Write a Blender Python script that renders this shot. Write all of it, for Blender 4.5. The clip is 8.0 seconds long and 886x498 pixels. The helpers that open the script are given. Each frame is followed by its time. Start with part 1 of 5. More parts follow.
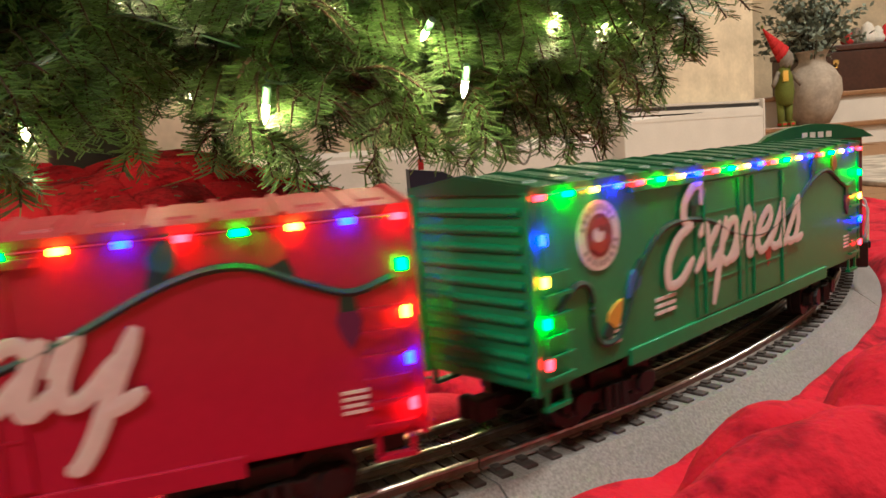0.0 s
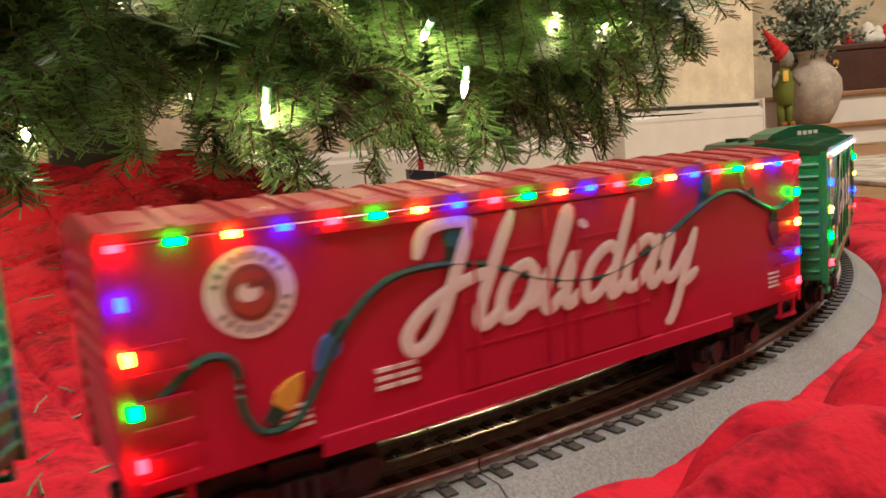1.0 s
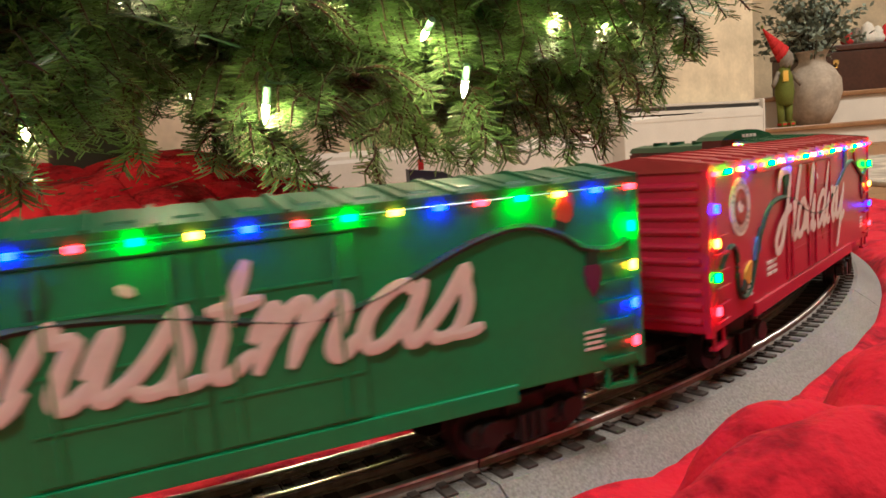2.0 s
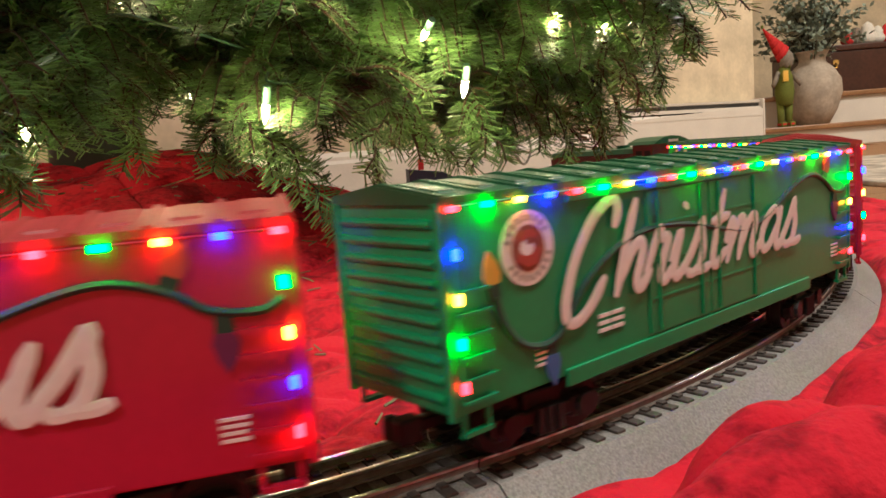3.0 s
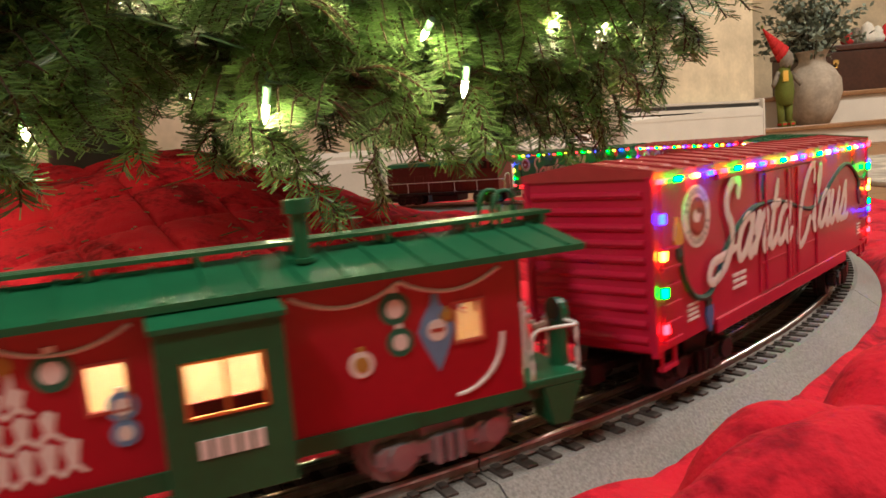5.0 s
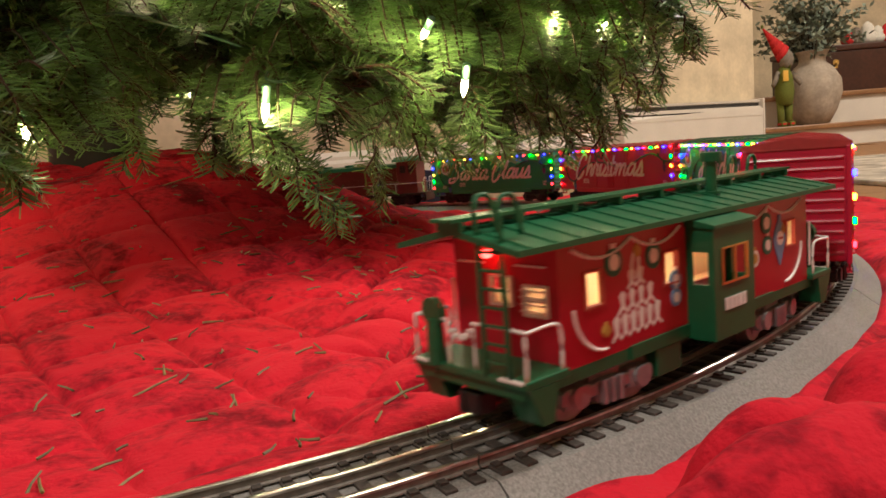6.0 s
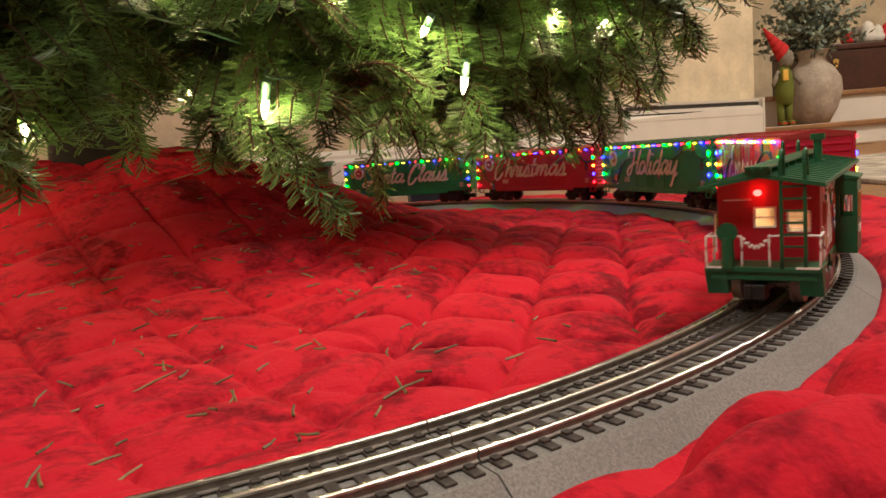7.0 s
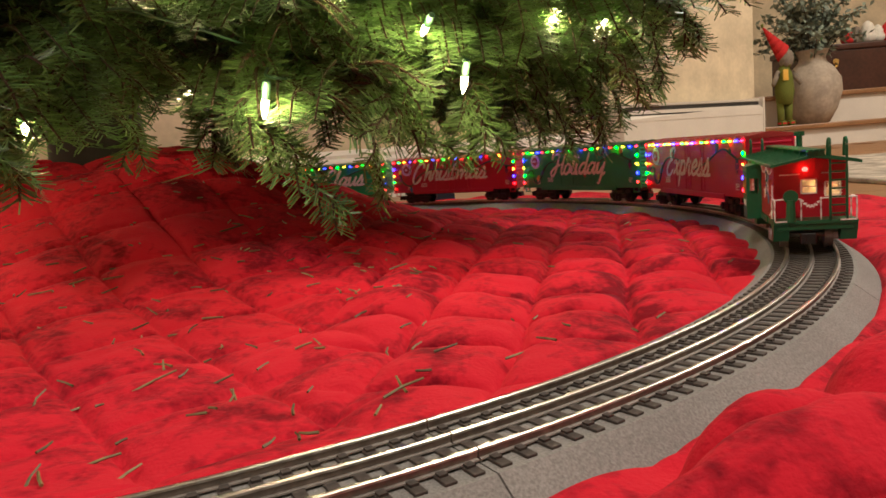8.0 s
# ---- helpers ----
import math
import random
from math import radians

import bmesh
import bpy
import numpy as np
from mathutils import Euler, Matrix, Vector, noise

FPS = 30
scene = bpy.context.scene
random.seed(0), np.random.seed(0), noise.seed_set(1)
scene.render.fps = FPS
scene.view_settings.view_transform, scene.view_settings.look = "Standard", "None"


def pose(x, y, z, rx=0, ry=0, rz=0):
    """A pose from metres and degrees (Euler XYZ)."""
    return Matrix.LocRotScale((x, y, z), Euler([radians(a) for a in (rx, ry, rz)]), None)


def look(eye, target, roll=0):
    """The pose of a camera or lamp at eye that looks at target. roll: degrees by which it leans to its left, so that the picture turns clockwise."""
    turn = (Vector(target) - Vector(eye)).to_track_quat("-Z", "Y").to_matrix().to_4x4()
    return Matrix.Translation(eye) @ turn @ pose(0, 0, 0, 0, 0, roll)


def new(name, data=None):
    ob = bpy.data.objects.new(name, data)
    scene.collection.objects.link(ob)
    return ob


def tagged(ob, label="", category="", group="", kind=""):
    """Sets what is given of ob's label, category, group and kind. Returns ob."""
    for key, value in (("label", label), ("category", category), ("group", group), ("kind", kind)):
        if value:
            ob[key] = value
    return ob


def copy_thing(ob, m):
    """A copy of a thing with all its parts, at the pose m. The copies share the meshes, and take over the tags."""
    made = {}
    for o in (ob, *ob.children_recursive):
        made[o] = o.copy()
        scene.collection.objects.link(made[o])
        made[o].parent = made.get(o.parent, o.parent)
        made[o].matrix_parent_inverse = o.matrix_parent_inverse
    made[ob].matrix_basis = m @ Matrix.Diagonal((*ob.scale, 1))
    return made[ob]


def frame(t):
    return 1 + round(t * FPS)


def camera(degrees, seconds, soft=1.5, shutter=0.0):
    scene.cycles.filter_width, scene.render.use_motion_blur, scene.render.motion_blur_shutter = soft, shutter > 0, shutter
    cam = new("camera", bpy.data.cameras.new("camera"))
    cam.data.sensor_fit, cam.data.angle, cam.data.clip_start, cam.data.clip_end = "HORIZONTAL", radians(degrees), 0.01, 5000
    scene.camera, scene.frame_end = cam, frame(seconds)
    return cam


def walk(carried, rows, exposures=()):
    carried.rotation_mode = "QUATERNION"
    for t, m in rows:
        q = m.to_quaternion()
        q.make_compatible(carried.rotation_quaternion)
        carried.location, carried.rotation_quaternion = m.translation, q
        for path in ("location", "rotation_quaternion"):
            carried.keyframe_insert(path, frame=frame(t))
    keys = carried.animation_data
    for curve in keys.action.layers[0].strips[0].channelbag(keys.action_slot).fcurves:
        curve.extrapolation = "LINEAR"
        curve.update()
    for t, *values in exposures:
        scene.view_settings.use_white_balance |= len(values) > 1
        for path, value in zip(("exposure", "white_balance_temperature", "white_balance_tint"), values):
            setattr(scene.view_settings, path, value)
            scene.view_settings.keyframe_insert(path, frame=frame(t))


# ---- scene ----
ZR = 0.025                      # rail top above the floor
CX, CY, R = -0.363, 0.858, 0.714  # the loop of track
OMEGA = 15.9                    # degrees of the loop per second

cam = camera(62.6, 8.0, soft=1.6, shutter=0.4)
def eye(h, pitch, roll=-4.62):
    return pose(0, 0, h + ZR, 90 - pitch, 0, 0) @ pose(0, 0, 0, 0, 0, roll)
walk(cam, [(0, eye(0.0990, 7.43)), (4.7, eye(0.0990, 7.43)), (5.8, eye(0.0984, 7.43)), (6.5, eye(0.0970, 7.45)),
           (7.0, eye(0.0960, 7.46)), (8.0, eye(0.0955, 7.46))], exposures=[(0, 0.34, 6050, 8), (4.7, 0.32, 6100, 8), (6.5, 0.16, 6400, 10), (8, 0.12, 6400, 10)])

# ---- light ----
world = bpy.data.worlds.new("world")
scene.world = world
world.use_nodes = True
world.node_tree.nodes["Background"].inputs[0].default_value = (1.0, 0.78, 0.55, 1)
world.node_tree.nodes["Background"].inputs[1].default_value = 0.02


def area(name, m, size, watts, colour):
    d = bpy.data.lights.new(name, "AREA")
    d.shape, d.size, d.energy, d.color = "DISK", size, watts, colour
    ob = new(name, d)
    ob.matrix_world = m
    return ob


def point(name, xyz, watts, colour, radius=0.006):
    d = bpy.data.lights.new(name, "POINT")
    d.energy, d.color, d.shadow_soft_size = watts, colour, radius
    ob = new(name, d)
    ob.location = xyz
    return ob


WARM = (1.0, 0.90, 0.76)
area("ceiling_lamp_light", look((1.10, 0.55, 2.33), (0.5, 0.6, 0)), 0.45, 33, WARM)
# unseen fill, added to brighten the car sides from behind the viewer
area("corner_lamp_light", look((-0.9, -1.2, 2.33), (-0.1, 0.3, 0)), 0.45, 33, WARM)
# second unseen fill, added to lift the back wall and stair
area("hall_lamp_light", look((3.0, 2.2, 2.33), (2.2, 3.0, 0)), 0.4, 53, WARM)

# ---- materials ----
def mat(name, colour, rough=0.5, metal=0.0, grain=0.0, scale=200.0, stain=0.0, stain_scale=20.0, bump=0.0, sheen=0.0, coat=0.0, glow=0.0, trans=0.0, rnd=0.0):
    m = bpy.data.materials.new(name)
    m.use_nodes = True
    nt = m.node_tree
    b = nt.nodes["Principled BSDF"]
    b.inputs["Roughness"].default_value, b.inputs["Metallic"].default_value = rough, metal
    b.inputs["Sheen Weight"].default_value, b.inputs["Coat Weight"].default_value = sheen, coat
    b.inputs["Transmission Weight"].default_value = trans
    b.inputs["Base Color"].default_value = (*colour, 1)
    if sheen:
        b.inputs["Sheen Tint"].default_value = (1.0, 0.35, 0.35, 1)
        b.inputs["Sheen Roughness"].default_value = 0.35
    if glow:
        b.inputs["Emission Color"].default_value = (*colour, 1)
        b.inputs["Emission Strength"].default_value = glow
    co = nt.nodes.new("ShaderNodeTexCoord").outputs["Object"]
    last = None
    for amount, sc, det in ((grain, scale, 4.0), (stain, stain_scale, 3.0)):
        if not amount:
            continue
        n = nt.nodes.new("ShaderNodeTexNoise")
        n.inputs["Scale"].default_value, n.inputs["Detail"].default_value = sc, det
        nt.links.new(co, n.inputs["Vector"])
        r = nt.nodes.new("ShaderNodeMapRange")
        r.inputs["From Min"].default_value, r.inputs["From Max"].default_value = 0.3, 0.7
        r.inputs["To Min"].default_value, r.inputs["To Max"].default_value = 1 - amount, 1 + amount
        nt.links.new(n.outputs["Fac"], r.inputs["Value"])
        mul = nt.nodes.new("ShaderNodeMix")
        mul.data_type, mul.blend_type = "RGBA", "MULTIPLY"
        mul.inputs["Factor"].default_value = 1.0
        if last:
            nt.links.new(last, mul.inputs["A"])
        else:
            mul.inputs["A"].default_value = (*colour, 1)
        nt.links.new(r.outputs["Result"], mul.inputs["B"])
        last = mul.outputs["Result"]
    if rnd:
        geo = nt.nodes.new("ShaderNodeNewGeometry")
        r = nt.nodes.new("ShaderNodeMapRange")
        r.inputs["To Min"].default_value, r.inputs["To Max"].default_value = 1 - rnd, 1 + rnd
        nt.links.new(geo.outputs["Random Per Island"], r.inputs["Value"])
        mul = nt.nodes.new("ShaderNodeMix")
        mul.data_type, mul.blend_type = "RGBA", "MULTIPLY"
        mul.inputs["Factor"].default_value = 1.0
        if last:
            nt.links.new(last, mul.inputs["A"])
        else:
            mul.inputs["A"].default_value = (*colour, 1)
        nt.links.new(r.outputs["Result"], mul.inputs["B"])
        last = mul.outputs["Result"]
    if last:
        nt.links.new(last, b.inputs["Base Color"])
    if bump:
        n = nt.nodes.new("ShaderNodeTexNoise")
        n.inputs["Scale"].default_value, n.inputs["Detail"].default_value = scale, 6.0
        nt.links.new(co, n.inputs["Vector"])
        bp = nt.nodes.new("ShaderNodeBump")
        bp.inputs["Strength"].default_value, bp.inputs["Distance"].default_value = bump, 0.3 / scale
        nt.links.new(n.outputs["Fac"], bp.inputs["Height"])
        nt.links.new(bp.outputs["Normal"], b.inputs["Normal"])
    return m


M = dict(
    plush=mat("red_plush", (0.64, 0.012, 0.028), 0.92, scale=420, bump=1.0, sheen=0.03),
    wall=mat("wall_plaster", (0.62, 0.51, 0.35), 0.85, grain=0.06, scale=60, stain=0.16, stain_scale=9, bump=0.15),
    ceiling=mat("ceiling_paint", (0.75, 0.72, 0.66), 0.9, grain=0.03, scale=80, stain=0.03),
    white=mat("white_paint", (0.72, 0.66, 0.58), 0.45, grain=0.03, scale=120, stain=0.06, stain_scale=6),
    dark=mat("dark_slot", (0.02, 0.018, 0.016), 0.6),
    wood=mat("oak_wood", (0.30, 0.15, 0.065), 0.38, grain=0.2, scale=90, stain=0.2, stain_scale=8),
    rug=mat("rug_wool", (0.42, 0.36, 0.29), 0.95, grain=0.3, scale=40, stain=0.45, stain_scale=14, bump=0.4),
    roadbed=mat("grey_roadbed", (0.22, 0.21, 0.20), 0.75, grain=0.28, scale=900, stain=0.1, stain_scale=25, bump=0.6),
    tie=mat("brown_black_tie", (0.065, 0.053, 0.047), 0.6, grain=0.25, scale=500, stain=0.2, stain_scale=60, bump=0.2),
    web=mat("dark_rail_web", (0.27, 0.24, 0.22), 0.55, 0.3, grain=0.2, scale=300, stain=0.2, stain_scale=40),
    rail=mat("steel_rail", (0.76, 0.72, 0.67), 0.30, 1.0, grain=0.12, scale=300, stain=0.15, stain_scale=40),
    red=mat("red_car_paint", (0.52, 0.012, 0.055), 0.34, grain=0.04, scale=300, stain=0.06, stain_scale=30, coat=0.15),
    green=mat("green_car_paint", (0.006, 0.29, 0.115), 0.36, grain=0.05, scale=300, stain=0.08, stain_scale=30, coat=0.15),
    cabred=mat("caboose_red_paint", (0.42, 0.008, 0.022), 0.36, grain=0.04, scale=300, stain=0.06, stain_scale=30, coat=0.15),
    maroon=mat("maroon_engine_paint", (0.15, 0.022, 0.018), 0.45, grain=0.08, scale=200, stain=0.15, stain_scale=30),
    redroof=mat("red_roof_paint", (0.42, 0.045, 0.05), 0.42, grain=0.08, scale=250, stain=0.1, stain_scale=30),
    greenroof=mat("green_roof_paint", (0.008, 0.11, 0.045), 0.40, grain=0.06, scale=250, stain=0.1, stain_scale=30),
    black=mat("black_plastic", (0.012, 0.012, 0.012), 0.45, grain=0.1, scale=300),
    steel=mat("worn_steel", (0.33, 0.33, 0.32), 0.42, 0.55, grain=0.15, scale=200),
    brass=mat("brass", (0.75, 0.52, 0.2), 0.3, 1.0, grain=0.1),
    letter=mat("white_lettering", (0.86, 0.83, 0.81), 0.5, grain=0.04, scale=400, stain=0.05, stain_scale=60),
    cord=mat("dark_green_print", (0.012, 0.06, 0.045), 0.5, grain=0.05),
    p_red=mat("print_red", (0.45, 0.07, 0.05), 0.5, grain=0.05),
    p_green=mat("print_green", (0.02, 0.16, 0.10), 0.5, grain=0.05),
    p_yellow=mat("print_yellow", (0.75, 0.42, 0.06), 0.5, grain=0.05),
    p_blue=mat("print_blue", (0.05, 0.16, 0.42), 0.5, grain=0.05),
    p_purple=mat("print_purple", (0.14, 0.02, 0.10), 0.5, grain=0.05),
    p_skin=mat("print_brown", (0.28, 0.075, 0.05), 0.6, grain=0.25, scale=300),
    p_sky=mat("print_light_blue", (0.16, 0.32, 0.55), 0.5, grain=0.05),
    p_gold=mat("print_gold", (0.50, 0.30, 0.06), 0.5, grain=0.05),
    window=mat("lit_window", (1.0, 0.78, 0.42), 0.4, glow=0.42),
    marker=mat("red_marker_lens", (1.0, 0.02, 0.015), 0.3, glow=26.0),
    l_red=mat("led_red", (1.0, 0.005, 0.009), 0.3, glow=42),
    l_green=mat("led_green", (0.0010, 1.0, 0.006), 0.3, glow=115),
    l_yellow=mat("led_yellow", (1.0, 0.26, 0.012), 0.3, glow=42),
    l_blue=mat("led_blue", (0.005, 0.006, 1.0), 0.3, glow=100),
    lining=mat("cream_lining", (0.72, 0.62, 0.44), 0.6, grain=0.05),
    cabin=mat("cabin_lamp", (1.0, 0.74, 0.44), 0.4, glow=26.0),
    silver=mat("silver_truck", (0.36, 0.34, 0.36), 0.36, 0.6, grain=0.15, scale=200),
    warm=mat("warm_bulb", (1.0, 0.80, 0.42), 0.3, glow=60),
    socket=mat("green_socket", (0.02, 0.07, 0.03), 0.5),
    needle=mat("fir_needles", (0.098, 0.192, 0.050), 0.38, grain=0.2, scale=120, stain=0.3, stain_scale=12, rnd=0.45),
    dryneedle=mat("fallen_needles", (0.15, 0.14, 0.05), 0.5, grain=0.3, scale=200, rnd=0.5),
    bark=mat("fir_bark", (0.06, 0.036, 0.02), 0.85, grain=0.35, scale=150, stain=0.3, stain_scale=30, bump=0.7),
    vase=mat("clay_vase", (0.40, 0.33, 0.26), 0.8, grain=0.12, scale=60, stain=0.18, stain_scale=14, bump=0.2),
    leaf=mat("grey_green_leaves", (0.20, 0.24, 0.18), 0.6, grain=0.2, rnd=0.4),
    mahogany=mat("dark_mahogany", (0.055, 0.018, 0.012), 0.35, grain=0.25, scale=50, stain=0.2, stain_scale=9),
    felt_red=mat("red_felt", (0.55, 0.02, 0.02), 0.9, grain=0.12, scale=200, bump=0.3),
    felt_green=mat("lime_felt", (0.13, 0.15, 0.02), 0.9, grain=0.15, scale=150, bump=0.3),
    felt_grey=mat("grey_wool", (0.22, 0.18, 0.14), 0.95, grain=0.2, scale=90, bump=0.4),
    felt_white=mat("white_wool", (0.70, 0.66, 0.58), 0.95, grain=0.1, scale=90, bump=0.4),
    navy=mat("navy_card", (0.012, 0.022, 0.045), 0.5, grain=0.1, scale=100),
    cable=mat("grey_cable", (0.20, 0.18, 0.15), 0.5),
)

def brushed_plush():
    """Red plush; the lighter and darker shading of its nap is painted into the colour in patches."""
    m = M["plush"]
    nt = m.node_tree
    p = nt.nodes["Principled BSDF"]
    p.inputs["Specular IOR Level"].default_value = 0.2
    co = nt.nodes.new("ShaderNodeTexCoord").outputs["Object"]
    cols = []
    for sc, det, dist in ((15.0, 6.0, 1.0), (44.0, 6.0, 0.8), (190.0, 5.0, 0.3)):
        n = nt.nodes.new("ShaderNodeTexNoise")
        n.inputs["Scale"].default_value, n.inputs["Detail"].default_value, n.inputs["Distortion"].default_value = sc, det, dist
        nt.links.new(co, n.inputs["Vector"])
        cols.append(n.outputs["Fac"])
    mx = nt.nodes.new("ShaderNodeMix")
    mx.inputs["Factor"].default_value = 0.34
    nt.links.new(cols[0], mx.inputs["A"])
    nt.links.new(cols[1], mx.inputs["B"])
    r = nt.nodes.new("ShaderNodeValToRGB")
    r.color_ramp.elements[0].position, r.color_ramp.elements[1].position = 0.40, 0.52
    r.color_ramp.elements[0].color, r.color_ramp.elements[1].color = (0.20, 0.001, 0.010, 1), (0.58, 0.012, 0.030, 1)
    my = nt.nodes.new("ShaderNodeMix")
    my.inputs["Factor"].default_value = 0.24
    nt.links.new(mx.outputs["Result"], my.inputs["A"])
    nt.links.new(cols[2], my.inputs["B"])
    nt.links.new(my.outputs["Result"], r.inputs["Fac"])
    nt.links.new(r.outputs["Color"], p.inputs["Base Color"])


brushed_plush()

# ---- mesh helpers ----
def obj(name, bm, material, parent=None, smooth=False, m=None):
    me = bpy.data.meshes.new(name)
    bmesh.ops.recalc_face_normals(bm, faces=bm.faces[:])
    bm.to_mesh(me)
    bm.free()
    for k in (material if isinstance(material, (list, tuple)) else [material]):
        me.materials.append(k)
    if smooth:
        for f in me.polygons:
            f.use_smooth = True
    ob = new(name, me)
    if parent:
        ob.parent = parent
    if m is not None:
        ob.matrix_basis = m
    return ob


def part(name, bm, material, parent, label="", smooth=False, m=None):
    return tagged(obj(name, bm, material, parent, smooth, m), label)


def again(ob, parent, m):
    """One more object on the same mesh."""
    o = new(ob.name.split(".")[0], ob.data)
    o.parent, o.matrix_basis = parent, m
    if "label" in ob:
        o["label"] = ob["label"]
    return o


def box(bm, x0, x1, y0, y1, z0, z1, bevel=0.0, mi=0):
    g = bmesh.ops.create_cube(bm, size=1.0, matrix=Matrix.LocRotScale(((x0 + x1) / 2, (y0 + y1) / 2, (z0 + z1) / 2), None, (abs(x1 - x0), abs(y1 - y0), abs(z1 - z0))))
    vs = set(g["verts"])
    fs = [f for f in bm.faces if f.verts[0] in vs]
    for f in fs:
        f.material_index = mi
    if bevel:
        es = [e for e in bm.edges if e.verts[0] in vs]
        bmesh.ops.bevel(bm, geom=es, offset=bevel, segments=2, profile=0.5, affect="EDGES")
    return bm


def B(*a, bevel=0.0):
    return box(bmesh.new(), *a, bevel=bevel)


def cyl(bm, p0, p1, r, n=10, r2=None, mi=0):
    p0, p1 = Vector(p0), Vector(p1)
    d = p1 - p0
    m = Matrix.Translation((p0 + p1) / 2) @ d.to_track_quat("Z", "Y").to_matrix().to_4x4()
    g = bmesh.ops.create_cone(bm, cap_ends=True, segments=n, radius1=r, radius2=r if r2 is None else r2, depth=d.length, matrix=m)
    vs = set(g["verts"])
    for f in bm.faces:
        if mi and f.verts[0] in vs:
            f.material_index = mi
    return bm


def tube(bm, pts, r, n=6, taper=None):
    """A round tube along points."""
    pts = [Vector(p) for p in pts]
    rings = []
    for i, p in enumerate(pts):
        d = (pts[min(i + 1, len(pts) - 1)] - pts[max(i - 1, 0)]).normalized()
        s = d.cross(Vector((0, 0, 1)))
        s = s.normalized() if s.length > 1e-4 else Vector((1, 0, 0))
        u = s.cross(d).normalized()
        rr = r * (1 if taper is None else 1 + (taper - 1) * i / (len(pts) - 1))
        rings.append([bm.verts.new(p + rr * (math.cos(2 * math.pi * k / n) * s + math.sin(2 * math.pi * k / n) * u)) for k in range(n)])
    for a, b in zip(rings, rings[1:]):
        for k in range(n):
            bm.faces.new((a[k], a[(k + 1) % n], b[(k + 1) % n], b[k]))
    bm.faces.new(rings[0][::-1])
    bm.faces.new(rings[-1])
    return bm


def curve_pts(ctrl, per=6):
    """Catmull-Rom points through control points."""
    c = [Vector(p) for p in ctrl]
    c = [2 * c[0] - c[1]] + c + [2 * c[-1] - c[-2]]
    out = []
    for i in range(1, len(c) - 2):
        a, b, d, e = c[i - 1], c[i], c[i + 1], c[i + 2]
        for k in range(per):
            t = k / per
            out.append(0.5 * (2 * b + (d - a) * t + (2 * a - 5 * b + 4 * d - e) * t * t + (3 * b - a - 3 * d + e) * t ** 3))
    return out + [c[-2]]


def prism(bm, outline, y0, y1, mi=0):
    """An outline in x, z made solid between y0 and y1."""
    a = [bm.verts.new((x, y0, z)) for x, z in outline]
    b = [bm.verts.new((x, y1, z)) for x, z in outline]
    fs = [bm.faces.new(a), bm.faces.new(b[::-1])]
    for i in range(len(a)):
        j = (i + 1) % len(a)
        fs.append(bm.faces.new((a[i], b[i], b[j], a[j])))
    for f in fs:
        f.material_index = mi
    return bm


def along(bm, section, x0, x1, mi=0):
    """A section in y, z drawn out from x0 to x1."""
    a = [bm.verts.new((x0, y, z)) for y, z in section]
    b = [bm.verts.new((x1, y, z)) for y, z in section]
    fs = [bm.faces.new(a), bm.faces.new(b[::-1])]
    for i in range(len(a)):
        j = (i + 1) % len(a)
        fs.append(bm.faces.new((a[i], b[i], b[j], a[j])))
    for f in fs:
        f.material_index = mi
    return bm


def lathe(bm, prof, n=24, mi=0, at=(0, 0, 0)):
    rings = [[bm.verts.new((at[0] + r * math.cos(2 * math.pi * k / n), at[1] + r * math.sin(2 * math.pi * k / n), at[2] + z)) for k in range(n)] for r, z in prof]
    for a, b in zip(rings, rings[1:]):
        for k in range(n):
            bm.faces.new((a[k], a[(k + 1) % n], b[(k + 1) % n], b[k])).material_index = mi
    bm.faces.new(rings[0][::-1]).material_index = mi
    bm.faces.new(rings[-1]).material_index = mi
    return bm


def disc(r, n=28, sx=1.0):
    return [(sx * r * math.cos(2 * math.pi * k / n), r * math.sin(2 * math.pi * k / n)) for k in range(n)]


def empty(name, m, label, category, group=""):
    e = new(name)
    e.matrix_basis = m
    e.empty_display_size = 0.02
    return tagged(e, label, category, group)


# ---- room ----
WX, WY, WA = 0.70, 2.80, 33.0   # a point of the back wall and its run in plan
WALL = pose(WX, WY, 0, 0, 0, WA)   # local x along the wall, local -y into the room
tagged(obj("floor", B(-3.2, 3.6, -2.6, 6.0, -0.05, 0.0), M["wood"]), "warm brown wooden floor", "floor", kind="structure")
tagged(obj("ceiling", B(-3.2, 3.6, -2.6, 6.0, 2.4, 2.45), M["ceiling"]), "plain off-white ceiling", "ceiling", kind="structure")
tagged(obj("wall_back", B(-4.6, 0.87, 0.0, 0.12, 0, 2.4), M["wall"], m=WALL), "beige mottled plaster wall", "wall", kind="structure")
tagged(obj("wall_end", B(0.0, 0.12, 0.0, 2.6, 0, 2.4), M["wall"], m=pose(1.27, 3.40, 0)), "beige mottled plaster wall behind the stair", "wall", kind="structure")
tagged(obj("wall_stair", B(1.2, 3.6, 5.2, 5.3, 0, 2.4), M["wall"]), "beige plaster wall above the stair", "wall", kind="structure")
tagged(obj("wall_east", B(3.6, 3.7, -2.6, 6.0, 0, 2.4), M["wall"]), "beige plaster wall", "wall", kind="structure")
tagged(obj("wall_south", B(-3.2, 3.6, -2.7, -2.6, 0, 2.4), M["wall"]), "beige plaster wall", "wall", kind="structure")
tagged(obj("wall_west", B(-3.3, -3.2, -2.6, 6.0, 0, 2.4), M["wall"]), "beige plaster wall", "wall", kind="structure")

